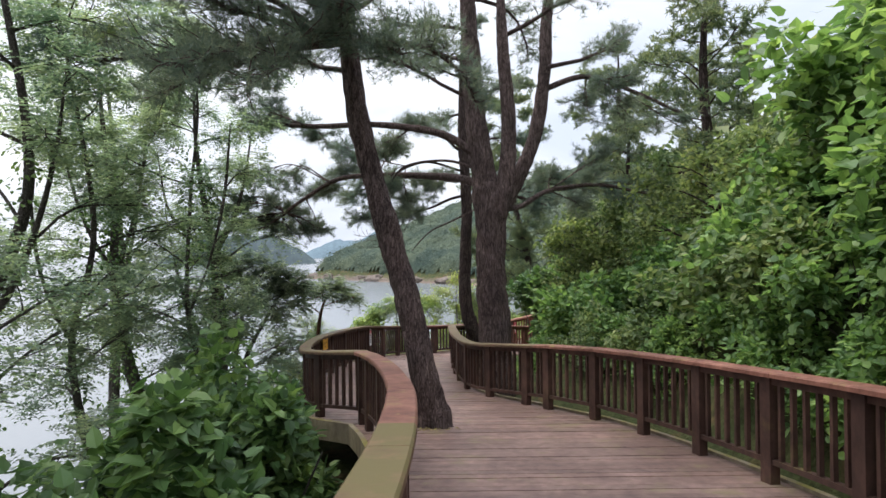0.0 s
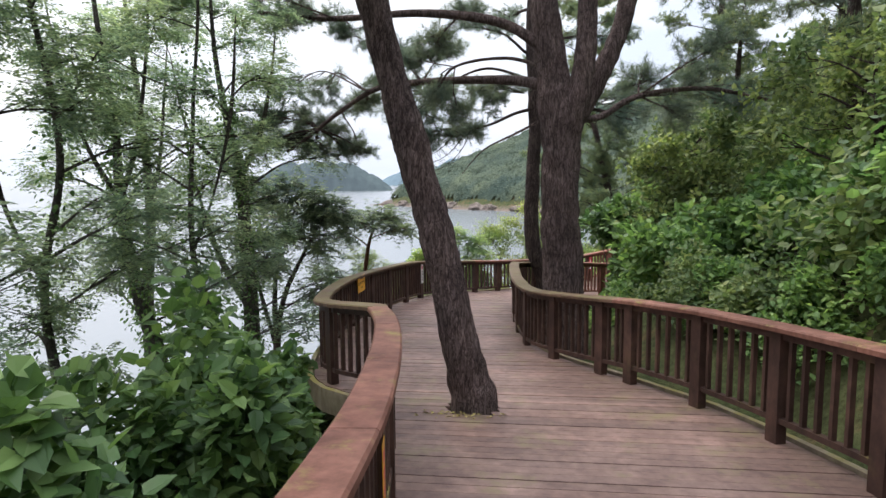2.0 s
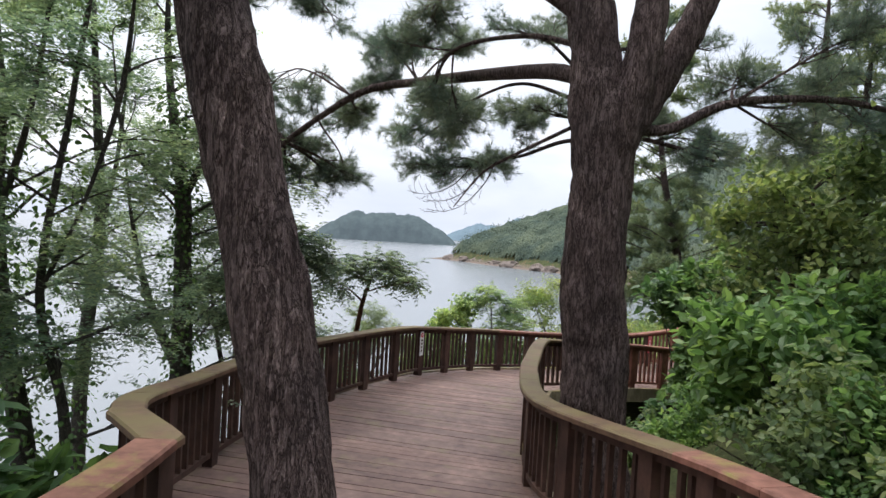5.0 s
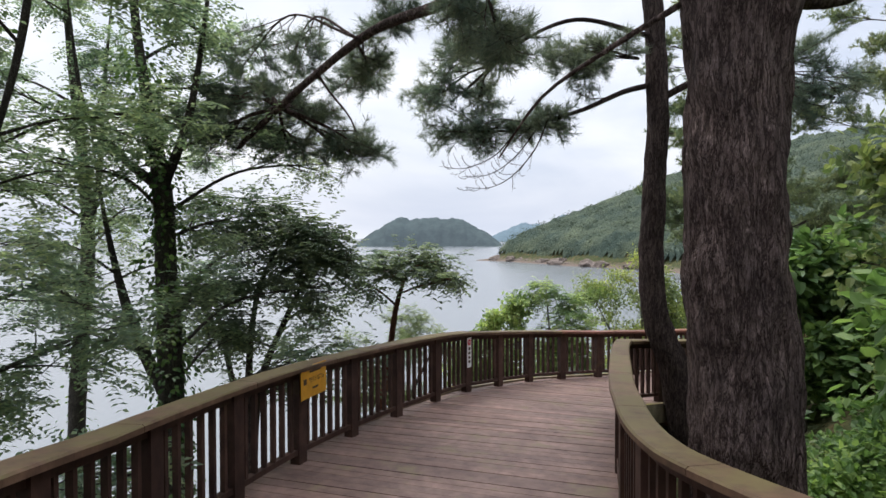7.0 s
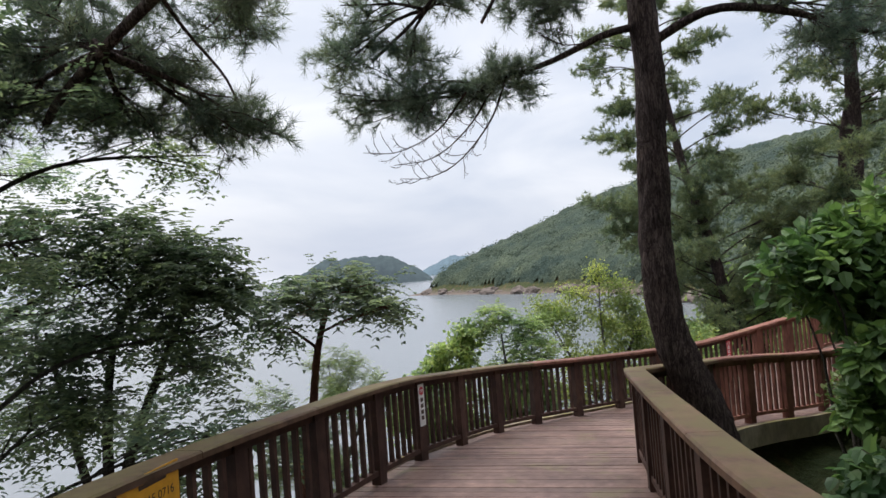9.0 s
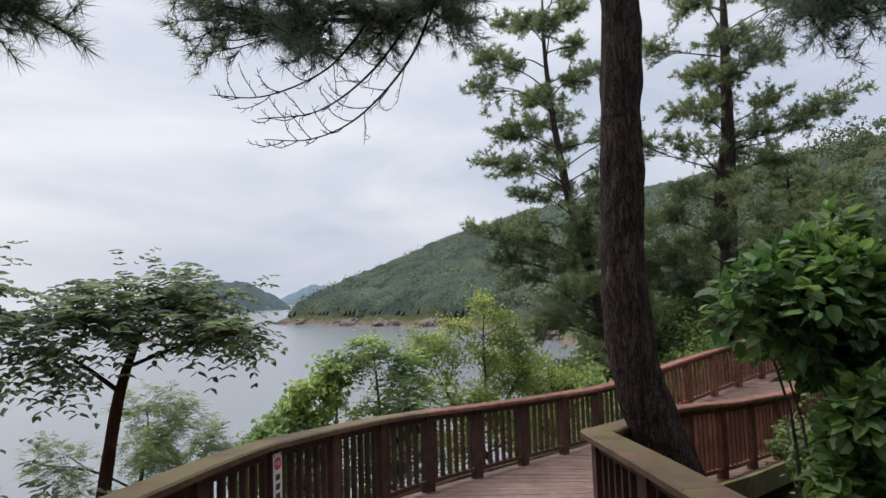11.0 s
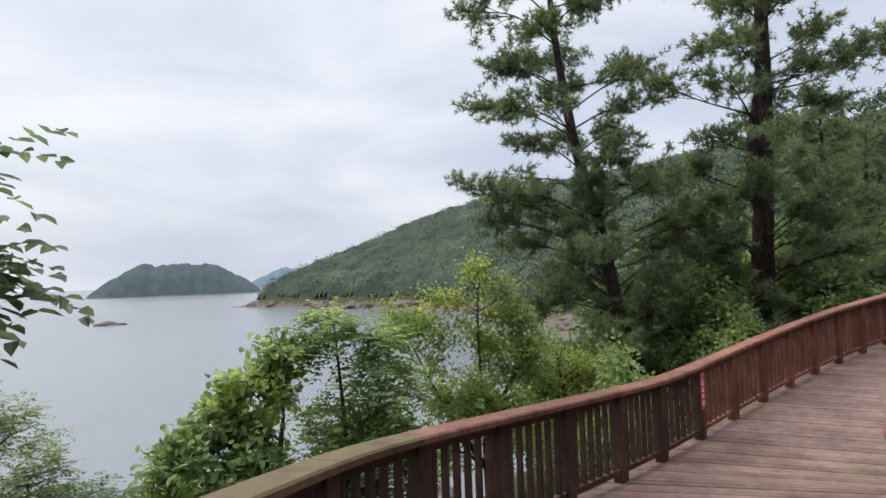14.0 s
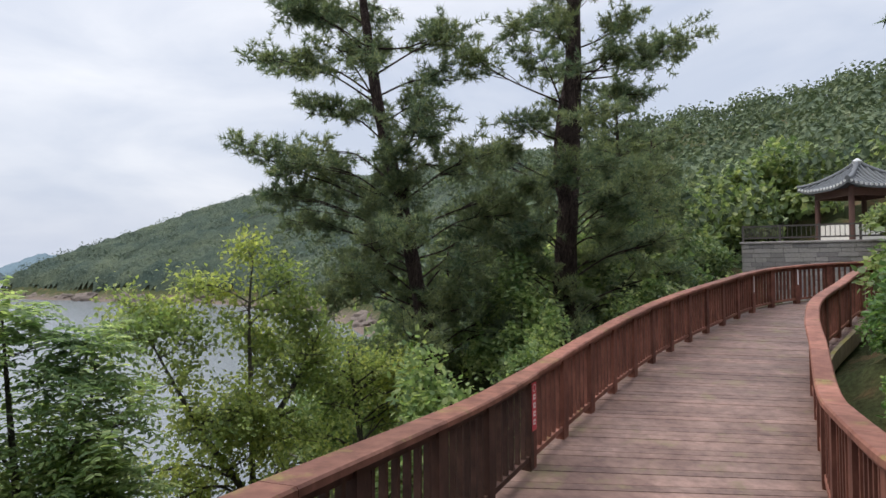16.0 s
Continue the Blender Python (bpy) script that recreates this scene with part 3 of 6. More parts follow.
def boulder(x, y, z, r, seed, label, flat=0.6):
    bm = bmesh.new()
    bmesh.ops.create_icosphere(bm, subdivisions=3, radius=1.0)
    for v in bm.verts:
        k = 1 + 0.45 * noise.noise(v.co * 1.3 + Vector((seed, 0, 0))) + 0.2 * noise.noise(v.co * 3.5 + Vector((0, seed, 0)))
        v.co = Vector((v.co.x * k * r, v.co.y * k * r, v.co.z * k * r * flat))
    me = bpy.data.meshes.new("boulder")
    bm.to_mesh(me)
    bm.free()
    me.materials.append(ROCK)
    ob = new("boulder", me)
    ob.location, ob.rotation_euler = (x, y, z), (0, 0, seed * 1.7)
    return tagged(ob, label, "rock", "rocks of the shore")


boulder(-69, 171, SEA, 2.6, 1.0, "dark low reef rock showing above the sea", 0.35)
boulder(-66, 172, SEA, 1.5, 2.0, "dark low reef rock showing above the sea", 0.35)
for i in range(46):
    t = (i + 0.5) / 46
    sp_ = shore[int(np.interp(t, [0, 1], [np.argmin(np.hypot(shore[:, 0] + 7, shore[:, 1] - 24)), np.argmin(np.hypot(shore[:, 0] + 56, shore[:, 1] - 262))]))]
    r = float(RNG.uniform(0.7, 1.9)) * (1 + t * 1.4)
    boulder(sp_[0] + float(RNG.uniform(-2, 2)), sp_[1] + float(RNG.uniform(-2, 2)), SEA + 0.1, r, i * 1.37, "brown weathered boulder at the waterline")

# ---- plants ----


def unit(v):
    return v / np.maximum(1e-9, np.linalg.norm(v, axis=-1, keepdims=True))


def leaf_cards(p, d, up, length, width, fold=0.12):
    """Folded leaves, two faces each."""
    n = len(p)
    length = np.broadcast_to(length, (n,))[:, None]
    width = np.broadcast_to(width, (n,))[:, None]
    d = unit(d)
    side = unit(np.cross(d, up))
    nor = np.cross(side, d)
    a = p
    b = p + d * length * 0.45 + side * width * 0.5 + nor * length * fold
    c = p + d * length - nor * length * fold * 0.6
    e = p + d * length * 0.45 - side * width * 0.5 + nor * length * fold
    v = np.stack([a, b, c, e], 1).reshape(-1, 3)
    i = np.arange(n)[:, None] * 4
    f = np.concatenate([i + [0, 1, 2], i + [0, 2, 3]], 1).reshape(-1, 3)
    return v, f


def round_leaves(p, d, up, length, width, fold=0.07):
    """Broad leaves with a rounded outline, folded along the midrib: two four-sided halves each."""
    n = len(p)
    length = np.broadcast_to(length, (n,))[:, None]
    width = np.broadcast_to(width, (n,))[:, None]
    d = unit(d)
    side = unit(np.cross(d, up))
    nor = np.cross(side, d)
    tip = p + d * length - nor * length * 0.10
    out = [p]
    for s_, k in ((1, 0), (-1, 1)):
        lo = p + d * length * 0.16 + side * s_ * width * 0.46 + nor * length * fold
        hi = p + d * length * 0.62 + side * s_ * width * 0.40 + nor * length * fold * 0.8
        out += [lo, hi]
    v = np.stack([out[0], out[1], out[2], tip, out[4], out[3]], 1).reshape(-1, 3)
    i = np.arange(n)[:, None] * 6
    f = np.concatenate([i + [0, 1, 2, 3], i + [0, 3, 4, 5]], 1).reshape(-1, 4)
    return v, f


def needle_cards(p, d, rng, count=16, length=0.11, width=0.004, spread=0.75):
    n = len(p)
    p = np.repeat(p, count, 0)
    d = unit(np.repeat(unit(d), count, 0) + rng.normal(0, spread, (n * count, 3)))
    side = unit(np.cross(d, rng.normal(0, 1, (n * count, 3)))) * width / 2
    ln = rng.uniform(0.7, 1.15, (n * count, 1)) * length
    v = np.stack([p - side, p + side, p + d * ln], 1).reshape(-1, 3)
    return v, np.arange(len(v)).reshape(-1, 3)


def join(parts):
    vs, fs, k = [], [], 0
    for v, f in parts:
        vs.append(v)
        fs.append(f + k)
        k += len(v)
    return np.concatenate(vs), np.concatenate(fs)


def limb(wood, start, heading, length, radius, rng, segs=7, droop=0.0, wobble=0.22, sides=6, taper=0.25):
    """A crooked limb; gives back its points and headings."""
    p, h = np.array(start, float), unit(np.array(heading, float))
    pts, hs = [p.copy()], [h.copy()]
    for i in range(segs):
        h = unit(h + rng.normal(0, wobble, 3) + np.array([0, 0, -droop]))
        p = p + h * length / segs
        pts.append(p.copy())
        hs.append(h.copy())
    wood.tube([tuple(q) for q in pts], [radius * (1 - (1 - taper) * i / segs) for i in range(segs + 1)], sides)
    return np.array(pts), np.array(hs)


def pine_spray(wood, tufts, start, heading, length, radius, rng, dens=1.0, droop=0.0, bare=0.3):
    """A pine branch with flat sprays of twigs and needle tufts at their ends."""
    pts, hs = limb(wood, start, heading, length, radius, rng, 7, droop, 0.16, 6, 0.3)
    n = max(5, int(length * 11 * dens))
    for i in range(n):
        u = bare + (1 - bare) * (i + rng.uniform(0, 1)) / n
        k = min(6, int(u * 7))
        q = pts[k] + (pts[k + 1] - pts[k]) * (u * 7 - k)
        side = 1 if rng.uniform() < 0.5 else -1
        h = hs[k]
        lat = unit(np.cross(h, [0, 0, 1.0])) * side
        th = unit(h * rng.uniform(0.5, 1.1) + lat * rng.uniform(0.3, 1.1) + np.array([0, 0, rng.uniform(-0.15, 0.45)]))
        tl = length * rng.uniform(0.12, 0.3) * (1.1 - 0.4 * u)
        tp, tq = limb(wood, q, th, tl, max(0.004, radius * 0.22), rng, 4, -0.05, 0.25, 3, 0.5)
        for m in range(1, 5):
            for _ in range(2 if m > 1 else 1):
                tufts.append((tp[m] + rng.normal(0, 0.03 + tl * 0.06, 3), unit(tq[m] + np.array([0, 0, 0.35]) + rng.normal(0, 0.25, 3))))
        tufts.append((tp[4], tq[4]))
    tufts.append((pts[-1], hs[-1]))


def finish_tree(name, wood, crown, at, bark_mat, leaf_mat, label, category="tree", group="", kind=""):
    root = tagged(empty(name, at), label, category, group, kind)
    inv = Matrix.Translation(-Vector(at))
    piece("trunk", wood.mesh("trunk", bark_mat, True), root, at=inv)
    if crown is not None:
        piece("crown", mesh_of("crown", crown[0], crown[1], leaf_mat), root, at=inv)
    return root


def tuft_mesh(tufts, rng, count=16, length=0.11, width=0.004, spread=0.75):
    return needle_cards(np.array([t[0] for t in tufts]), np.array([t[1] for t in tufts]), rng, count, length, width, spread)


def thick_trunk(wood, pts, radii, sides=40, step=0.055, rough=0.15):
    """A stout trunk with plated bark."""
    path = spline([(*p, r) for p, r in zip(pts, radii)], step)
    wood.tube([tuple(q[:3]) for q in path], [q[3] for q in path], sides, rough)


def bough(wood, start, centre, size, rng, r0=0.03, subs=6, twigs=5, twig=0.28, lift=0.08, fine=False):
    """A branch from start into an uneven clump, forking twice; gives back twig points and headings. fine: the twigs get wood too."""
    thin = wood if fine else Solid()
    start, c, size = np.array(start, float), np.array(centre, float), np.array(size, float)
    way = c - start
    far = float(np.linalg.norm(way)) or 0.1
    mid = start + way * 0.5 + np.array([0, 0, far * rng.uniform(-0.03, 2 * lift)]) + rng.normal(0, far * 0.05, 3)
    path = np.array(spline([start, mid, c, c + unit(way) * size * 0.45], 0.16))
    wood.tube([tuple(p) for p in path], list(np.linspace(r0, r0 * 0.3, len(path))), 6, 0.05)
    P, D = [], []
    for i in range(subs):
        k = int((0.4 + 0.55 * (i + rng.uniform()) / subs) * (len(path) - 1))
        goal = c + unit(rng.normal(0, 1, 3)) * size * rng.uniform(0.5, 1.0)
        run_ = goal - path[k]
        pts, hs = limb(wood, path[k], unit(run_), float(np.linalg.norm(run_)), max(0.005, r0 * 0.4), rng, 4, 0.0, 0.16, 4, 0.4)
        for j in range(twigs):
            v = 0.25 + 0.75 * (j + rng.uniform()) / twigs
            m = min(3, int(v * 4))
            q = pts[m] + (pts[m + 1] - pts[m]) * (v * 4 - m)
            th = unit(hs[m] * 0.6 + rng.normal(0, 0.7, 3) * np.array([1, 1, 0.45]) + np.array([0, 0, 0.12]))
            tp, tq = limb(thin, q, th, twig * rng.uniform(0.6, 1.2), 0.0045, rng, 3, 0.0, 0.2, 3, 0.5)
            P.extend(tp[1:])
            D.extend(tq[1:])
    return P, D


def tiers(path, z0, z1, n, reach, size, rng, flat=0.36, taper=0.55, rise=0.15, near=0.22):
    """Clumps in uneven storeys round a trunk: centre and half sizes."""
    out = []
    for i in range(n):
        u = (i + rng.uniform()) / n
        z = z0 + (z1 - z0) * u
        k = int(np.argmin(np.abs(path[:, 2] - z)))
        a, d = i * 2.4 + rng.uniform(-0.7, 0.7), reach * (1 - taper * u) * rng.uniform(near, 1.0)
        s = size * rng.uniform(0.7, 1.25) * (1 - 0.3 * u)
        out.append(((path[k, 0] + math.cos(a) * d, path[k, 1] + math.sin(a) * d, z + d * rise), (s, s, s * flat * rng.uniform(0.75, 1.3))))
    return out


def pinnate(P, D, rng, leaf, per=2, pairs=5, spread=0.8):
    """Feathered leaves: paired leaflets along a stalk."""
    P, D = np.repeat(np.array(P), per, 0), np.repeat(np.array(D), per, 0)
    P = P + rng.normal(0, 0.02, P.shape)
    D = unit(D + rng.normal(0, spread, D.shape) * np.array([1, 1, 0.35]) + np.array([0, 0, -0.12]))
    lat = unit(np.cross(D, [0, 0, 1.0]) + 1e-6)
    maker = round_leaves if leaf > 0.082 else leaf_cards
    parts = []
    for j in range(pairs):
        for s in (1, -1):
            q = P + D * (leaf * 0.72 * (j + 1)) + np.array([0, 0, -0.05 * leaf]) * j * j
            dd = unit(lat * s + D * 0.3 + rng.normal(0, 0.14, P.shape) + np.array([0, 0, -0.18]))
            parts.append(maker(q, dd, np.array([0, 0, 1.0]) + rng.normal(0, 0.3, P.shape), leaf * rng.uniform(0.8, 1.15, len(P)), leaf * 0.5, 0.06))
    return join(parts)


def sprigs(P, D, rng, leaf, per=4, scatter=0.06):
    """Single leaves in loose rosettes."""
    P, D = np.repeat(np.array(P), per, 0), np.repeat(np.array(D), per, 0)
    P = P + rng.normal(0, scatter + leaf * 0.25, P.shape)
    D = unit(D * 0.5 + rng.normal(0, 0.7, D.shape) + np.array([0, 0, -0.15]))
    maker = round_leaves if leaf > 0.082 else leaf_cards
    return maker(P, D, np.array([0, 0, 1.0]) + rng.normal(0, 0.45, P.shape), leaf * rng.uniform(0.65, 1.25, len(P)), leaf * rng.uniform(0.6, 0.85, len(P)))


def grow(wood, stems, clumps, rng, subs, twigs, twig):
    """Boughs from the stems, each from a point somewhat below its clump."""
    pts = np.concatenate([np.column_stack([p, r]) for p, r in stems])
    P, D = [], []
    for c, size in clumps:
        c = np.array(c, float)
        flat = np.hypot(pts[:, 0] - c[0], pts[:, 1] - c[1])
        cost = np.linalg.norm(pts[:, :3] - c, axis=1) + 2.5 * np.maximum(0, pts[:, 2] - (c[2] - 0.35 * flat))
        b = pts[int(np.argmin(cost))]
        p, d = bough(wood, b[:3], c, size, rng, float(min(0.026, 0.008 + 0.3 * b[3])), subs, twigs, twig)
        P += p
        D += d
    return P, D


def stem_of(wood, pts, radii, sides=12):
    path = np.array(spline([(*p, r) for p, r in zip(pts, radii)], 0.15))
    wood.tube([tuple(q[:3]) for q in path], list(path[:, 3]), sides, 0.07)
    return path[:, :3], path[:, 3]


def leafy_tree(name, stems, clumps, seed, label, leaf_mat, bark_mat, leaf=0.07, kind="pinnate", per=2, subs=6, twigs=5, twig=0.28, group="", ivy=0, category="tree"):
    """A broadleaf tree: stems as (points, radii), and a crown of leaf clumps on forking boughs."""
    rng = np.random.default_rng(seed)
    wd = Solid()
    made = [stem_of(wd, p, r) for p, r in stems]
    P, D = grow(wd, made, clumps(made[0][0], rng) if callable(clumps) else clumps, rng, subs, twigs, twig)
    crown = pinnate(P, D, rng, leaf, per) if kind == "pinnate" else sprigs(P, D, rng, leaf, per)
    at = tuple(stems[0][0][0])
    tree = finish_tree(name, wd, crown, at, bark_mat, leaf_mat, label, category, group)
    if ivy:
        path = made[0][0]
        k = rng.integers(0, int(len(path) * 0.75), ivy)
        o = unit(rng.normal(0, 1, (ivy, 3)) * np.array([1, 1, 0.35]))
        q = path[k] + o * rng.uniform(0.10, 0.27, (ivy, 1)) * (0.7 + 0.6 * np.sin(path[k][:, 2:] * 2.6) ** 2) + rng.normal(0, 0.05, (ivy, 3))
        v, f = round_leaves(q, unit(o + np.array([0, 0, -0.9]) + rng.normal(0, 0.4, o.shape)), o, 0.07 * rng.uniform(0.6, 1.3, ivy), 0.055)
        piece("ivy", mesh_of("ivy", v, f, LEAF_BROAD), tree, "green ivy climbing the trunk", Matrix.Translation(-Vector(at)))
    return tree


def needle_clumps(wood, tufts, start, rows, rng, r0=0.018, subs=10, twigs=8, twig=0.2):
    """Needle clumps at (x, y, z, half width, half height) on boughs from one place of a limb."""
    for x, y, z, w, h in rows:
        P, D = bough(wood, start, (x, y, z), (w * 1.12, w * 1.12, h * 1.3), rng, r0, subs, twigs, twig, 0.08, True)
        tufts.extend(zip(P, [unit(d + np.array([0, 0, 0.3])) for d in D]))


# the leaning pine that stands through the deck
rng = np.random.default_rng(11)
wd, tf = Solid(), []
thick_trunk(wd, [(-0.08, 8.05, -1.9), (-0.12, 8.05, -0.7), (-0.18, 8.05, -0.4), (-0.3, 8.05, 0.2), (-0.44, 8.05, 0.86), (-0.6, 8.05, 1.45), (-0.76, 8.05, 2.05), (-0.96, 8.05, 2.8), (-1.1, 8.06, 3.5), (-1.2, 8.1, 4.4), (-1.35, 8.2, 6.2), (-1.3, 8.3, 8.5)],
            [0.26, 0.215, 0.185, 0.168, 0.16, 0.155, 0.148, 0.14, 0.135, 0.12, 0.09, 0.05])
for z, az_, ln in ((3.9, 150, 2.2), (4.6, 250, 2.6), (4.8, 60, 2.4), (5.4, 190, 2.6), (5.9, 310, 2.4), (6.3, 110, 2.3), (6.9, 220, 2.2), (7.3, 20, 2.0), (7.8, 150, 1.8), (8.3, 280, 1.5), (5.0, 230, 3.2), (5.2, 280, 3.0), (5.6, 200, 3.0)):
    x = float(np.interp(z, [3.5, 4.4, 6.2, 8.5], [-1.1, -1.2, -1.35, -1.3]))
    pine_spray(wd, tf, (x, 8.15, z), (math.cos(radians(az_)), math.sin(radians(az_)), 0.25), ln, 0.045, rng, 1.5, 0.02)
for end in ((-3.2, 6.4, 4.5), (-2.4, 5.0, 4.9), (-0.7, 5.4, 5.1), (-4.2, 7.6, 4.4), (-1.8, 6.6, 4.4), (-3.6, 5.2, 5.2), (-2.2, 6.6, 3.9), (-3.4, 7.0, 3.8), (-0.4, 6.6, 3.95), (-4.4, 7.2, 3.9), (-1.2, 6.2, 4.0), (0.6, 7.0, 4.05), (-2.9, 6.0, 4.1)):
    q = np.array([-1.2, 8.1, 4.3])
    pine_spray(wd, tf, q, unit(np.array(end) - q), float(np.linalg.norm(np.array(end) - q)), 0.05, rng, 1.5, 0.0, 0.35)
finish_tree("pine_tree", wd, tuft_mesh(tf, rng, 16, 0.155, 0.0065), (-0.12, 8.05, -0.66), BARK_GREY, NEEDLE, "leaning grey-barked pine growing through a hole in the deck")

# the forked pine behind the railing, with the long limb over the walkway
wd, tf = Solid(), []
thick_trunk(wd, [(1.0, 11.6, -1.7), (0.97, 11.58, -0.6), (0.94, 11.55, 0.2), (0.9, 11.55, 1.0), (0.88, 11.55, 1.8), (0.85, 11.55, 2.5), (0.74, 11.55, 3.2), (0.64, 11.55, 4.0), (0.55, 11.6, 5.4), (0.45, 11.7, 7.5), (0.4, 11.8, 9.5)],
            [0.36, 0.31, 0.285, 0.275, 0.27, 0.275, 0.21, 0.19, 0.16, 0.12, 0.05])
thick_trunk(wd, [(0.98, 11.5, 1.9), (1.08, 11.45, 2.5), (1.2, 11.45, 3.2), (1.24, 11.5, 4.0), (1.15, 11.5, 5.2), (1.1, 11.6, 7.0)], [0.15, 0.16, 0.15, 0.13, 0.11, 0.05], 24)
thick_trunk(wd, [(1.05, 11.65, 2.2), (1.4, 11.75, 2.9), (1.75, 11.8, 3.7), (1.95, 11.8, 4.9), (2.05, 11.9, 6.2), (2.3, 12.0, 8.0)], [0.13, 0.14, 0.13, 0.12, 0.1, 0.05], 22)


def bent(wood, pts, r0, r1, sides=9):
    """A bare limb along given bends."""
    path = np.array(spline(pts, 0.12))
    wood.tube([tuple(p) for p in path], list(np.linspace(r0, r1, len(path))), sides, 0.05)


bent(wd, [(0.75, 11.55, 2.75), (0.45, 11.8, 2.92), (-0.13, 12.4, 3.07), (-1.4, 13.4, 3.22), (-2.3, 13.85, 3.2), (-3.13, 13.95, 2.75), (-3.84, 14.0, 2.25), (-4.2, 14.2, 2.1)], 0.085, 0.03)
needle_clumps(wd, tf, (-3.5, 13.97, 2.5), ((-3.75, 14.6, 2.15, 0.5, 0.2), (-3.2, 15.0, 2.1, 0.45, 0.17), (-4.2, 14.6, 2.3, 0.45, 0.2), (-3.0, 15.3, 2.12, 0.3, 0.14), (-4.6, 14.3, 2.2, 0.5, 0.2), (-3.9, 14.4, 2.7, 0.5, 0.2), (-4.6, 14.5, 2.75, 0.5, 0.22), (-3.4, 14.6, 2.55, 0.4, 0.18), (-5.1, 14.7, 2.6, 0.5, 0.22)), rng, 0.026)
needle_clumps(wd, tf, (-2.5, 13.85, 3.15), ((-2.7, 14.7, 3.1, 0.4, 0.16), (-3.0, 15.1, 2.95, 0.35, 0.2), (-2.3, 14.4, 3.45, 0.4, 0.18), (-3.7, 14.6, 3.3, 0.6, 0.22), (-4.4, 14.6, 3.2, 0.5, 0.22)), rng)
needle_clumps(wd, tf, (-1.4, 13.4, 3.22), ((-1.7, 14.0, 3.75, 0.45, 0.18), (-1.0, 14.2, 3.95, 0.45, 0.18), (-2.3, 14.3, 4.0, 0.5, 0.2), (-1.3, 14.1, 3.0, 0.22, 0.1)), rng)
bent(wd, [(-3.0, 13.9, 2.85), (-3.1, 14.4, 2.75), (-3.05, 14.9, 2.5), (-3.0, 15.1, 2.15)], 0.018, 0.008)
bent(wd, [(0.7, 11.5, 3.3), (0.0, 11.6, 3.75), (-1.2, 11.9, 4.0), (-2.6, 12.2, 4.05), (-4.0, 12.6, 4.3)], 0.08, 0.03)
needle_clumps(wd, tf, (-2.6, 12.2, 4.05), ((-2.4, 12.8, 3.9, 0.5, 0.2), (-3.2, 12.9, 4.2, 0.6, 0.22), (-4.0, 12.8, 4.3, 0.6, 0.25), (-3.4, 11.8, 4.3, 0.6, 0.2)), rng)
needle_clumps(wd, tf, (-0.6, 11.75, 3.9), ((-0.5, 12.5, 4.05, 0.45, 0.18), (-1.1, 12.5, 3.75, 0.4, 0.16)), rng)
bent(wd, [(0.62, 11.5, 2.35), (0.2, 11.6, 2.15), (-0.25, 11.9, 1.95), (-0.6, 12.2, 1.6)], 0.02, 0.006)
bent(wd, [(1.1, 11.6, 2.35), (1.5, 11.9, 2.42), (2.1, 12.3, 2.75), (3.2, 12.8, 2.9), (4.3, 13.2, 2.75)], 0.055, 0.025)
needle_clumps(wd, tf, (2.1, 12.3, 2.75), ((2.3, 12.9, 3.1, 0.5, 0.18), (2.9, 13.0, 2.55, 0.5, 0.18), (3.4, 13.3, 3.2, 0.6, 0.2), (4.2, 13.4, 2.8, 0.7, 0.25), (3.3, 12.4, 3.5, 0.6, 0.2)), rng)
bent(wd, [(1.9, 11.8, 4.6), (2.8, 12.0, 4.9), (3.9, 12.5, 4.7), (5.0, 12.8, 4.3)], 0.06, 0.03)
needle_clumps(wd, tf, (2.8, 12.0, 4.9), ((2.9, 12.4, 4.4, 0.6, 0.22), (3.8, 12.7, 4.3, 0.7, 0.25), (4.9, 12.9, 4.1, 0.7, 0.25), (3.2, 11.4, 4.7, 0.6, 0.2)), rng)
bent(wd, [(0.72, 11.5, 3.05), (0.1, 11.9, 3.3), (-0.7, 12.2, 3.25), (-1.1, 12.9, 2.95)], 0.03, 0.015)
needle_clumps(wd, tf, (-0.7, 12.2, 3.25), ((-1.1, 13.0, 2.9, 0.3, 0.13), (-0.7, 12.8, 2.6, 0.25, 0.1), (-1.4, 12.7, 3.5, 0.35, 0.15)), rng, 0.012)
for z, az_, ln, x in ((4.4, 200, 2.4, 0.6), (5.2, 120, 2.3, 0.55), (5.6, 260, 2.4, 0.55), (6.3, 30, 2.2, 0.5), (6.9, 170, 2.2, 0.5), (7.6, 300, 2.0, 0.45), (8.2, 80, 1.8, 0.45), (9.0, 210, 1.5, 0.4), (6.6, 350, 2.2, 2.1), (7.4, 60, 2.0, 2.2), (5.6, 320, 2.4, 1.2), (5.0, 20, 2.6, 2.0)):
    pine_spray(wd, tf, (x, 11.7, z), (math.cos(radians(az_)), math.sin(radians(az_)), 0.2), ln, 0.045, rng, 1.4, 0.02)
finish_tree("pine_tree", wd, tuft_mesh(tf, rng, 20, 0.14, 0.0055, 0.85), (1.0, 11.6, hz(1.0, 11.6)), BARK_GREY, NEEDLE, "large grey-barked pine forking above the railing, long needle-laden limbs")

# the dark pine in the walkway's inner bend
wd, tf = Solid(), []
thick_trunk(wd, [(1.25, 16.75, -2.6), (1.02, 16.7, -1.4), (0.88, 16.65, -0.75), (0.68, 16.6, -0.25), (0.58, 16.6, 0.3), (0.57, 16.6, 0.9), (0.6, 16.6, 1.6), (0.64, 16.6, 2.4), (0.62, 16.6, 3.4), (0.55, 16.6, 5.0), (0.6, 16.7, 7.5)],
            [0.3, 0.25, 0.2, 0.175, 0.165, 0.155, 0.15, 0.145, 0.14, 0.11, 0.05], 32)
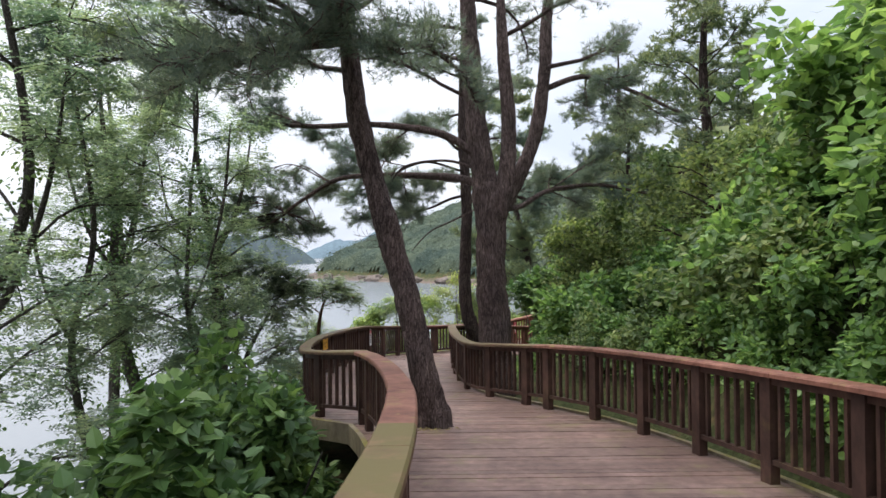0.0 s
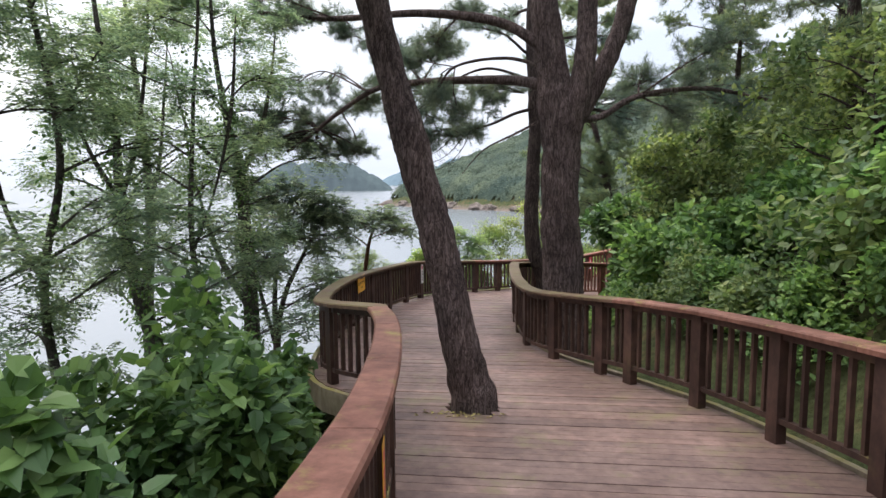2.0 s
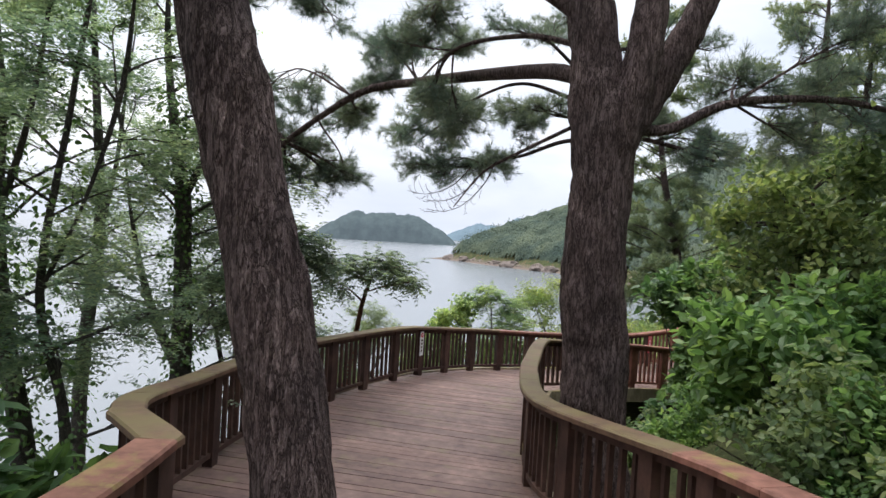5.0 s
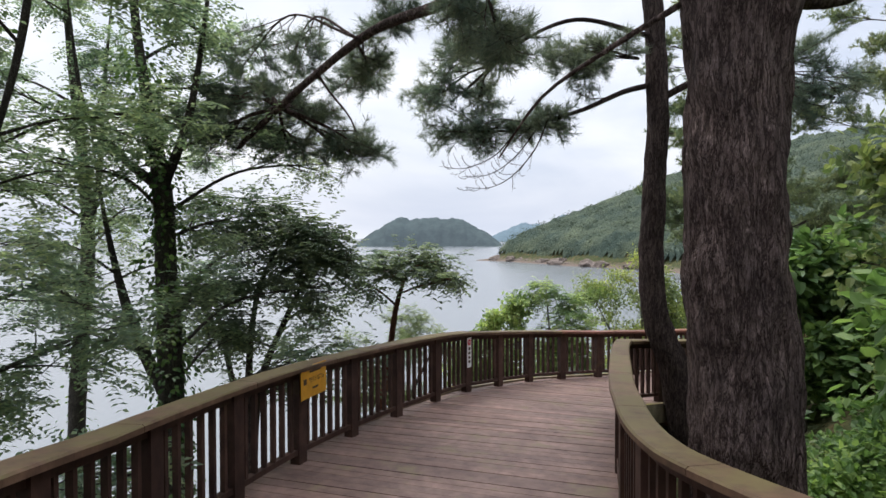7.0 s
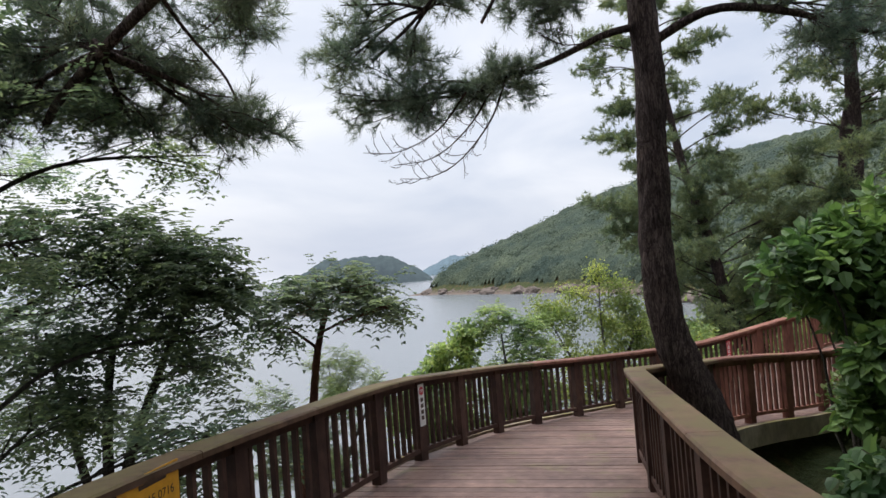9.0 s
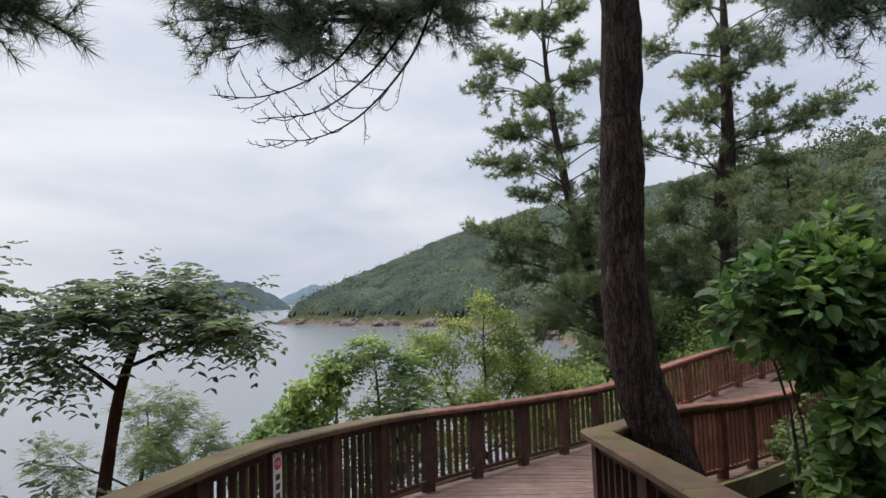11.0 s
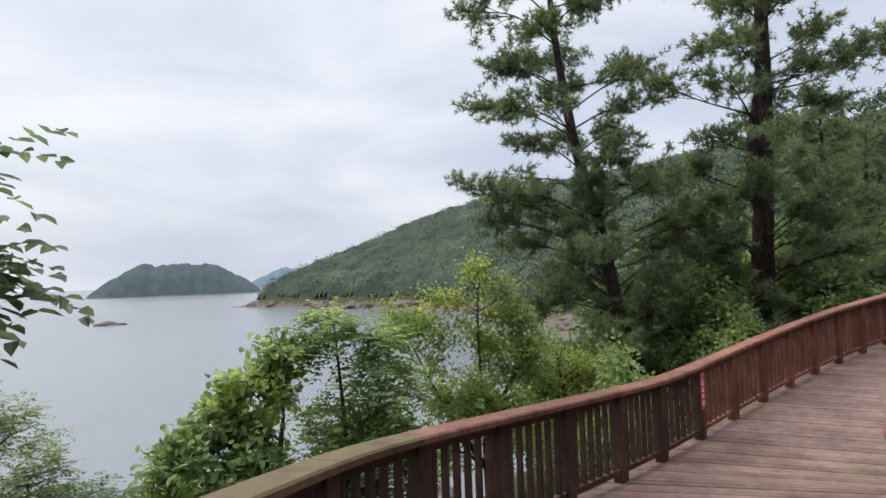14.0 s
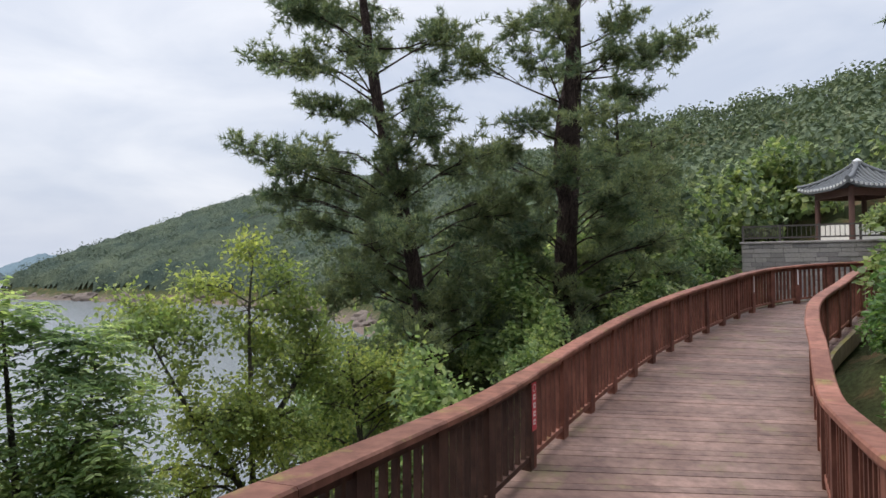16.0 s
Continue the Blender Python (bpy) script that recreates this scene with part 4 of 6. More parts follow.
bent(wd, [(0.55, 16.55, 3.05), (0.2, 16.4, 2.95), (-0.3, 16.25, 2.72), (-0.75, 16.2, 2.6), (-1.15, 16.2, 2.48), (-1.7, 16.2, 2.5)], 0.04, 0.014)
needle_clumps(wd, tf, (-1.0, 16.2, 2.53), ((-2.15, 16.2, 2.5, 0.5, 0.22), (-1.6, 16.15, 2.42, 0.42, 0.16), (-1.15, 16.35, 2.5, 0.3, 0.14), (-0.72, 16.2, 2.58, 0.25, 0.1)), rng, 0.02)
bent(wd, [(0.5, 16.5, 3.7), (-0.4, 16.2, 3.9), (-1.2, 16.1, 3.6), (-1.7, 16.1, 3.2), (-2.1, 16.1, 2.9)], 0.035, 0.014)
needle_clumps(wd, tf, (-1.5, 16.1, 3.35), ((-2.35, 16.2, 3.0, 0.45, 0.25), (-1.75, 16.3, 2.95, 0.4, 0.18), (-2.1, 16.0, 3.45, 0.5, 0.2), (-1.4, 16.3, 3.55, 0.4, 0.15)), rng, 0.02)
needle_clumps(wd, tf, (0.4, 16.5, 3.4), ((-0.3, 16.35, 3.15, 0.36, 0.16), (0.0, 16.3, 3.45, 0.4, 0.18), (-0.7, 16.4, 3.5, 0.36, 0.15)), rng, 0.02)


def dead_spray(wood, pts, r0, rng, n=12, length=0.3):
    """A bare drooping twig whose side twigs turn up at their ends."""
    path = np.array(spline(pts, 0.05))
    wood.tube([tuple(p) for p in path], list(np.linspace(r0, 0.003, len(path))), 5)
    for i in range(n):
        k = int((0.25 + 0.73 * (i + rng.uniform(0, 1)) / n) * (len(path) - 2))
        h = unit(path[k + 1] - path[k])
        lat = unit(np.cross(h, [0.2, 1.0, 0.3])) * (1 if i % 2 else -1)
        tp, tq = limb(wood, path[k], unit(h + lat * rng.uniform(0.4, 0.9) + rng.normal(0, 0.2, 3)), length * rng.uniform(0.5, 1.1), 0.0045, rng, 6, -0.22, 0.16, 3, 0.5)
        for j in (2, 3, 4, 5):
            limb(wood, tp[j], unit(tq[j] + rng.normal(0, 0.6, 3)), 0.05, 0.003, rng, 2, -0.2, 0.1, 3, 0.6)


dead_spray(wd, [(-0.75, 16.1, 2.6), (-0.95, 16.2, 2.2), (-1.3, 16.3, 1.85), (-1.65, 16.4, 1.72), (-2.0, 16.5, 1.75)], 0.012, rng, 16, 0.34)
dead_spray(wd, [(-0.85, 16.1, 2.55), (-1.2, 16.25, 2.15), (-1.6, 16.4, 1.92), (-2.05, 16.5, 1.9)], 0.012, rng, 14, 0.3)
dead_spray(wd, [(-1.15, 16.0, 2.45), (-1.5, 16.2, 2.15), (-1.95, 16.3, 2.0), (-2.35, 16.4, 2.05)], 0.01, rng, 12, 0.28)
dead_spray(wd, [(0.1, 16.4, 2.9), (-0.2, 16.2, 2.85), (-0.45, 16.0, 2.95)], 0.008, rng, 8, 0.25)
bent(wd, [(0.66, 16.6, 2.85), (0.95, 16.55, 3.0), (1.35, 16.5, 3.1), (2.0, 16.6, 3.0), (2.8, 16.9, 2.8)], 0.05, 0.025)
needle_clumps(wd, tf, (1.7, 16.55, 3.05), ((1.7, 16.8, 3.4, 0.45, 0.18), (2.3, 16.8, 3.3, 0.5, 0.2), (2.5, 16.9, 2.75, 0.5, 0.18), (3.0, 17.1, 3.0, 0.55, 0.2)), rng)
for z, az_, ln in ((4.2, 210, 1.8), (4.6, 330, 2.0), (5.2, 100, 1.8), (5.7, 20, 1.8), (6.2, 240, 1.6), (6.8, 150, 1.4), (7.3, 300, 1.2)):
    pine_spray(wd, tf, (0.58, 16.65, z), (math.cos(radians(az_)), math.sin(radians(az_)), 0.25), ln, 0.04, rng, 1.5, 0.02)
finish_tree("pine_tree", wd, tuft_mesh(tf, rng, 22, 0.13, 0.0055, 0.85), (1.1, 16.75, hz(1.1, 16.75)), BARK_DARK, NEEDLE, "dark slender pine at the railing corner, drooping dead twigs")


def storey_pine(name, trunk, radii, clumps, seed, label, mat=NEEDLE_GREEN, fork=None, subs=9, twigs=7, count=14, wide=0.022, twig=0.32, length=0.17):
    """A pine with flat storeys of needle clumps on forking boughs."""
    rng = np.random.default_rng(seed)
    wd = Solid()
    stems = [stem_of(wd, trunk, radii, 14)]
    if fork:
        stems.append(stem_of(wd, fork[0], fork[1], 12))
    P, D = grow(wd, stems, clumps(stems[0][0], rng), rng, subs, twigs, twig)
    tufts = [(p, unit(d + np.array([0, 0, 0.3]))) for p, d in zip(P, D)]
    return finish_tree(name, wd, tuft_mesh(tufts, rng, count, length, wide, 1.0), trunk[0], BARK_DARK, mat, label)


storey_pine("pine_tree", [(4.85, 30.2, hz(4.85, 30.2) - 0.3), (4.7, 30.3, -1.9), (4.4, 30.4, -0.2), (4.05, 30.4, 1.5), (3.75, 30.5, 2.8), (3.5, 30.5, 4.0), (3.25, 30.6, 6.0), (3.1, 30.6, 8.0), (3.1, 30.6, 9.6)],
            [0.26, 0.19, 0.165, 0.15, 0.135, 0.12, 0.09, 0.06, 0.03],
            lambda p, g: tiers(p, -2.9, 2.4, 42, 2.7, 0.95, g, 0.46, 0.1, 0.1, 0.25) + tiers(p, 2.2, 9.6, 30, 2.9, 0.82, g, 0.34, 0.3, 0.1, 0.4)
            + [((0.9, 30.4, 2.4), (0.75, 0.7, 0.3)), ((1.7, 30.2, 2.2), (0.7, 0.7, 0.3)), ((1.7, 30.4, 4.3), (0.6, 0.6, 0.22)), ((1.5, 30.5, 1.6), (0.7, 0.7, 0.3)), ((2.0, 30.2, 5.4), (0.55, 0.55, 0.22))],
            21, "bushy green pine on the slope below the railing")
storey_pine("pine_tree", [(7.95, 30.2, hz(7.95, 30.2) - 0.3), (8.05, 30.2, -1.5), (8.15, 30.2, 0.5), (8.27, 30.2, 2.25), (8.4, 30.2, 4.5), (8.52, 30.3, 6.6), (8.6, 30.3, 8.8), (8.6, 30.3, 11.0)],
            [0.34, 0.29, 0.26, 0.23, 0.2, 0.16, 0.11, 0.03],
            lambda p, g: tiers(p, -1.6, 2.4, 30, 2.8, 0.95, g, 0.46, 0.0, 0.05, 0.25) + tiers(p, 2.4, 11.0, 34, 3.2, 0.85, g, 0.34, 0.3, 0.1, 0.4)
            + [((6.4, 30.2, 2.7), (0.6, 0.6, 0.22)), ((11.8, 30.4, 6.0), (0.8, 0.7, 0.35)), ((10.9, 30.3, 5.6), (0.6, 0.6, 0.25)), ((12.6, 30.4, 6.4), (0.7, 0.7, 0.35))],
            22, "tall dark pine with a double trunk beside the ramp",
            fork=([(8.2, 30.2, 1.4), (7.98, 30.2, 2.4), (8.05, 30.2, 3.6), (8.25, 30.2, 4.8)], [0.15, 0.14, 0.12, 0.06]))
hill_pine = storey_pine("pine_tree", [(0, 0, -0.3), (0.12, 0.05, 2.6), (-0.1, 0.1, 5.6), (0.05, 0.0, 9.0)], [0.2, 0.16, 0.12, 0.03],
                        lambda p, g: tiers(p, 1.2, 9.0, 32, 2.8, 1.05, g, 0.38, 0.45, 0.1), 30, "pine tree on the wooded hillside", NEEDLE_GREEN, None, 6, 5, 10, 0.036, 0.36, 0.2)
PINE_SPOTS = ((6.2, 14.5, 0.8, 0.4), (8.5, 20.0, 0.95, 1.9), (10.0, 11.0, 0.8, 3.1), (11.6, 32.6, 0.8, 4.4), (14.0, 33.8, 0.72, 0.3), (16.8, 36.8, 0.8, 2.2), (15.5, 38.0, 0.85, 5.2), (12.5, 17.5, 0.9, 0.9), (10.5, 37.0, 0.75, 3.7),
              (6.3, 33.0, 0.6, 1.2), (13.5, 35.0, 0.65, 2.9), (5.2, 17.4, 0.7, 5.6))
for i, (x, y, s, a) in enumerate(PINE_SPOTS):
    m = Matrix.Translation((x, y, hz(x, y))) @ Matrix.Rotation(a, 4, "Z") @ Matrix.Diagonal((s, s, s, 1))
    if i:
        copy_thing(hill_pine, m)
    else:
        tagged(hill_pine, group="pines on the hillside")
        hill_pine.matrix_basis = m


# the trees on the sea side
SEA_TREES = [([(-4.95, 13.9), (-4.95, 13.9, -1.0), (-5.0, 13.9, 0.5), (-5.05, 13.9, 1.6), (-5.25, 13.9, 2.6), (-5.45, 13.9, 4.0), (-5.5, 13.9, 6.0)], (0.17, 0.15, 0.13, 0.11, 0.07, 0.045, 0.015), 2.1, ((-4.3, 13.7, 3.3), (-6.0, 13.7, 2.6), (-5.9, 13.9, 1.2))),
             ([(-5.5, 12.0), (-5.7, 12.0, -1.9), (-6.1, 12.0, -0.2), (-6.28, 12.0, 1.2), (-6.3, 12.0, 2.6), (-6.5, 12.0, 4.2), (-6.6, 12, 6.0)], (0.16, 0.14, 0.11, 0.085, 0.06, 0.04, 0.015), 2.1, ((-7.1, 11.9, 3.2), (-5.7, 12.0, 3.4))),
             ([(-4.4, 11.0), (-4.3, 11.0, -1.0), (-4.25, 11.0, 0.5), (-4.5, 11.1, 2.5), (-4.6, 11.2, 4.5), (-4.6, 11.2, 6.0)], (0.06, 0.052, 0.042, 0.03, 0.02, 0.012), 1.7, ((-3.9, 11.2, 2.6),)),
             ([(-5.0, 7.2), (-5.1, 7.2, -1.5), (-5.2, 7.2, 0.5), (-5.1, 7.3, 2.5), (-5.3, 7.4, 5.5)], (0.16, 0.14, 0.1, 0.06, 0.03), 2.0, ((-4.6, 7.4, 2.6),)),
             ([(-4.6, 9.0), (-4.9, 9.0, -1.2), (-5.4, 9.0, 0.3), (-5.3, 9.1, 2.0), (-5.2, 9.1, 4.6)], (0.07, 0.06, 0.05, 0.04, 0.02), 1.5, ((-5.9, 9.1, 1.6),)),
             ([(-8.0, 15.5), (-8.0, 15.5, -2.0), (-8.2, 15.5, 1.0), (-8.1, 15.5, 4.0), (-8.1, 15.5, 7.0)], (0.15, 0.13, 0.1, 0.06, 0.02), 2.2, ((-7.4, 15.4, 3.4),)),
             ([(-3.8, 3.8), (-3.9, 3.8, -0.6), (-4.1, 3.8, 1.5), (-4.0, 3.9, 3.5), (-4.0, 3.9, 6.0)], (0.12, 0.1, 0.08, 0.05, 0.02), 1.8, ((-3.5, 4.0, 3.0),))]
for i, (tk, rd, reach, forks) in enumerate(SEA_TREES):
    x0, y0 = tk[0]
    sway = 0.0 if i < 2 else 0.2
    main = [(x0, y0, hz(x0, y0) - 0.2), *((x + sway * math.sin(2.1 * j + i), y + sway * math.cos(1.7 * j + i), z) for j, (x, y, z) in enumerate(tk[1:]))]
    stems = [(main, rd)]
    for fx, fy, fz in forks:
        k = min(range(1, len(main)), key=lambda j: abs(main[j][2] - (fz - 1.5)))
        b = main[k]
        stems.append(([b, ((b[0] * 0.4 + fx * 0.6), (b[1] + fy) / 2, b[2] + (fz - b[2]) * 0.45), (fx, fy, fz), (fx + (fx - b[0]) * 0.25, fy, fz + 1.3)], (rd[min(k, len(rd) - 1)] * 0.6, rd[min(k, len(rd) - 1)] * 0.42, 0.028, 0.01)))
    leafy_tree("seaside_tree", stems, lambda p, g: tiers(p, -0.9, 6.2, 31 if i == 0 else 21, reach * 1.1, 0.66, g, 0.3, 0.1, 0.15), 50 + i, "slender leafy tree on the slope above the sea", LEAF_LOCUST, BARK_THIN, 0.07, "pinnate", 2, 6, 4, 0.26, "trees on the sea side", 2600 if i < 2 else 600)
g0 = hz(-3.75, 17.3) - 0.2
leafy_tree("locust_tree", [([(-3.75, 17.3, g0), (-3.7, 17.3, -2.2), (-3.52, 17.3, -1.0), (-3.4, 17.35, -0.1), (-3.25, 17.4, 0.4)], (0.09, 0.075, 0.055, 0.045, 0.02))],
           [((-3.4, 17.4, 0.78), (0.42, 0.42, 0.12)), ((-2.8, 17.35, 0.62), (0.36, 0.4, 0.12)), ((-3.8, 17.25, 0.55), (0.36, 0.4, 0.12)), ((-3.05, 17.8, 0.55), (0.36, 0.36, 0.12)), ((-2.55, 17.3, 0.36), (0.26, 0.3, 0.08)), ((-3.25, 17.0, 0.42), (0.36, 0.3, 0.1)), ((-4.1, 17.4, 0.25), (0.36, 0.36, 0.12))],
           71, "locust tree with a flat crown of dark feathered leaves", LEAF_UMBRELLA, BARK_RUST, 0.088, "pinnate", 1, 5, 5, 0.2)
g0 = hz(-5.5, 16.3) - 0.2
leafy_tree("locust_tree", [([(-5.5, 16.3, g0), (-5.4, 16.2, -2.6), (-5.1, 16.0, -1.2), (-4.5, 15.8, -0.1), (-3.9, 15.6, 0.8)], (0.11, 0.09, 0.06, 0.04, 0.015)), ([(-5.4, 16.2, -2.6), (-5.3, 16.0, -1.0), (-5.0, 15.8, 0.2), (-4.6, 15.8, 1.0)], (0.07, 0.055, 0.035, 0.015)), ([(-5.4, 16.2, -2.4), (-5.7, 16.0, -0.8), (-5.8, 15.8, 0.4)], (0.06, 0.04, 0.015))],
           lambda p, g: [((g.uniform(-5.9, -3.35), g.uniform(15.3, 16.3), z), (g.uniform(0.36, 0.56), 0.5, g.uniform(0.1, 0.17))) for z in np.repeat((1.0, 0.7, 0.35, 0.0, -0.4, -0.8), (3, 3, 3, 2, 2, 2))] + [((-4.9, 15.6, 1.4), (0.45, 0.45, 0.13)), ((-5.5, 15.6, 1.55), (0.5, 0.45, 0.14)), ((-4.3, 15.5, 1.2), (0.4, 0.4, 0.12)), ((-5.3, 15.3, 1.05), (0.45, 0.45, 0.13))],
           72, "spreading locust tree with layered dark feathered leaves", LEAF_UMBRELLA, BARK_DARK, 0.084, "pinnate", 1, 6, 6, 0.24)
g0 = hz(-4.6, 20.2) - 0.2
leafy_tree("tamarisk_bush", [([(-4.6, 20.2, g0), (-4.6, 20.2, -3.6), (-4.55, 20.2, -2.2), (-4.4, 20.2, -1.1)], (0.08, 0.06, 0.04, 0.015)), ([(-4.6, 20.2, -3.4), (-4.1, 20.1, -2.2), (-3.6, 20.0, -1.25)], (0.05, 0.035, 0.012))],
           lambda p, g: [((g.uniform(-5.6, -3.9), g.uniform(19.7, 20.7), g.uniform(-2.6, -0.85)), (0.42, 0.42, 0.26)) for _ in range(15)] + [((-3.6, 20.0, -1.1), (0.35, 0.3, 0.16)), ((-3.2, 20.0, -1.25), (0.3, 0.3, 0.1)), ((-4.4, 20.2, -0.75), (0.35, 0.35, 0.18))],
           73, "pale feathery bush-like tree below the railing", LEAF_SHRUB, BARK_THIN, 0.038, "pinnate", 4, 6, 5, 0.24)
g0 = hz(0.7, 27.3) - 0.2
leafy_tree("wild_cherry_tree", [([(0.7, 27.3, g0), (0.65, 27.3, -3.6), (0.6, 27.2, -2.0), (0.55, 27.1, -0.6), (0.6, 27.0, 0.4)], (0.07, 0.055, 0.035, 0.02, 0.008)), ([(0.65, 27.3, -3.4), (-0.1, 27.2, -2.2), (-0.7, 27.0, -1.0)], (0.06, 0.04, 0.012)), ([(0.62, 27.2, -2.6), (1.2, 27.2, -1.7), (1.6, 27.2, -0.9)], (0.05, 0.035, 0.012))],
           lambda p, g: [((0.55, 27.0, 0.3), (0.3, 0.28, 0.26)), ((0.05, 27.1, -0.15), (0.5, 0.4, 0.25)), ((1.1, 27.0, -0.1), (0.5, 0.4, 0.25)), ((1.5, 27.2, -0.6), (0.5, 0.4, 0.25)), ((-0.75, 27.0, -0.8), (0.42, 0.4, 0.2))]
           + [((g.uniform(-1.0, 1.7), g.uniform(26.6, 27.8), g.uniform(-3.4, -0.4)), (0.6, 0.5, 0.32)) for _ in range(34)],
           74, "yellow-green leafy young tree above the shore", LEAF_YELLOW, BARK_THIN, 0.08, "sprigs", 5, 6, 5, 0.3)
g0 = hz(2.6, 28.2) - 0.2
leafy_tree("wild_cherry_tree", [([(2.6, 28.2, g0), (2.6, 28.2, -4.0), (2.5, 28.2, -2.6), (2.3, 28.2, -1.3)], (0.08, 0.06, 0.05, 0.015))],
           lambda p, g: [((g.uniform(1.5, 3.4), g.uniform(27.7, 28.7), g.uniform(-3.6, -1.4)), (0.6, 0.5, 0.32)) for _ in range(22)],
           75, "low yellow-green leafy tree above the shore", LEAF_YELLOW, BARK_THIN, 0.075, "sprigs", 4, 6, 5, 0.3)
# leafy trees standing among the bank's shrubs
for i, (x, y, top, reach) in enumerate(((3.5, 14.2, 2.5, 1.2), (5.2, 11.8, 3.6, 1.6), (7.2, 16.2, 4.2, 1.7), (5.9, 8.6, 4.2, 1.5), (5.0, 3.4, 6.2, 1.5))):
    g0 = hz(x, y) - 0.2
    leafy_tree("bank_tree", [([(x, y, g0), (x + 0.1, y, g0 * 0.6 + top * 0.4), (x - 0.05, y, top - 0.4)], (0.1, 0.07, 0.02))],
               lambda p, g: tiers(p, g0 + 0.35 * (top - g0), top, 17, reach, 0.6, g, 0.5, 0.35, 0.05), 90 + i, "dark leafy tree on the wooded bank", LEAF_SHRUB, BARK_DARK, 0.1, "sprigs", 4, 6, 5, 0.28, "trees on the bank")


def shrub(name, at, size, seed, label, mat, count=5200, leaf=0.08, lumps=14, category="shrub", stems=9, droop=0.15, facing=0.7, root=0.3):
    """A rounded mass of leaves in uneven lumps over thin stems."""
    rng = np.random.default_rng(seed)
    wd = Solid()
    sx, sy, sz = size
    c = unit(rng.normal(0, 1, (lumps, 3))) * rng.uniform(0.35, 0.85, (lumps, 1))
    c[:, 2] = np.abs(c[:, 2]) * 0.9 + 0.05
    r = rng.uniform(0.15, 0.34, lumps)
    k = rng.integers(0, lumps, count)
    d = unit(rng.normal(0, 1, (count, 3)))
    d[:, 2] = np.where(d[:, 2] < -0.3, -d[:, 2], d[:, 2])
    p = (c[k] + d * (r[k] * rng.uniform(0.6, 1.12, count))[:, None]) * np.array([sx, sy, sz])
    p += rng.normal(0, 0.03, p.shape)
    p[:, 2] = np.maximum(p[:, 2], -0.1)
    h = unit(d * 0.6 + rng.normal(0, 0.6, d.shape) + np.array([0, 0, -droop]))
    maker = round_leaves if leaf >= 0.11 else leaf_cards
    crown = maker(p, h, np.array([0, 0, 1.0]) + d * facing + rng.normal(0, 0.35, d.shape), leaf * rng.uniform(0.6, 1.3, count), leaf * rng.uniform(0.6, 0.9, count))
    for i in range(stems):
        a = c[i % lumps] * np.array([sx, sy, sz]) * 0.95
        q = np.array([a[0] * 0.15, a[1] * 0.15, -root])
        limb(wd, q, unit(a - q), float(np.linalg.norm(a - q)) * (1.0 if root > 0.5 else 1.1), 0.014 + 0.006 * sz, rng, 5, 0.0, 0.12, 4, 0.3)
    root = tagged(empty(name, (0, 0, 0)), label, category)
    piece("stem", wd.mesh("stem", BARK_THIN), root)
    piece("foliage", mesh_of("foliage", crown[0], crown[1], mat), root)
    root.location = at
    return root


def ground_at(x, y, lower=0.1):
    return (x, y, hz(x, y) - lower)


def plant_copies(first, spots, group):
    tagged(first, group=group)
    for x, y, s, a in spots:
        copy_thing(first, Matrix.Translation(ground_at(x, y)) @ Matrix.Rotation(a, 4, "Z") @ Matrix.Diagonal((s, s, s, 1)))


# hillside shrubs beside the right railing
shrub_a = shrub("hillside_shrub", ground_at(4.4, 9.4), (1.5, 1.5, 1.9), 101, "dense green shrub on the hillside bank", LEAF_SHRUB, 2900, 0.125, 34)
shrub_b = shrub("hillside_shrub", ground_at(3.0, 12.6), (1.4, 1.5, 1.7), 102, "dense green shrub with pale tips on the bank", LEAF_VINE, 2900, 0.135, 32)
shrub_c = shrub("vine_shrub", ground_at(4.9, 5.2), (1.6, 1.7, 2.6), 103, "tall mass of bright green climbing vine leaves", LEAF_VINE, 3100, 0.17, 34, "vine")
shrub_d = shrub("hillside_shrub", ground_at(5.6, 16.4), (1.7, 1.7, 2.2), 104, "dark green leafy shrub on the wooded bank", LEAF_SHRUB, 2600, 0.155, 34)
rs = np.random.default_rng(5)
spots_a, spots_b, spots_c, spots_d = [], [], [], []
for x, y, s in ((4.2, 7.0, 0.75), (3.3, 9.6, 0.6), (5.9, 8.6, 1.2), (6.0, 11.2, 1.2), (2.7, 11.0, 0.6), (4.2, 13.9, 1.0), (3.4, 15.4, 0.5), (7.4, 13.2, 1.35), (5.0, 18.0, 0.8), (6.6, 19.6, 1.1), (8.2, 17.0, 1.4), (9.2, 21.8, 1.1), (11.0, 23.2, 0.9), (2.0, 14.3, 0.55), (1.5, 13.6, 0.42), (3.6, 18.6, 0.6), (15.0, 24.0, 1.0), (17.0, 25.0, 1.2), (5.0, 19.2, 0.6), (6.2, 20.4, 0.7), (7.6, 21.6, 0.8), (9.2, 22.6, 0.8), (10.6, 23.3, 0.8)):
    spots_a.append((x, y, s, float(rs.uniform(0, 6))))
for x, y, s in ((3.9, 8.2, 0.55), (4.3, 11.2, 0.95), (5.2, 12.6, 1.1), (2.6, 13.2, 0.55), (2.6, 14.9, 0.5), (3.9, 17.2, 0.7), (6.4, 15.0, 1.2), (7.2, 21.2, 0.8), (5.6, 19.8, 0.65), (9.6, 19.4, 1.3), (1.9, 12.6, 0.45), (4.0, 19.3, 0.36), (4.8, 20.0, 0.4), (5.7, 20.8, 0.42), (6.7, 21.5, 0.42), (7.9, 22.3, 0.45), (9.0, 23.0, 0.45)):
    spots_b.append((x, y, s, float(rs.uniform(0, 6))))
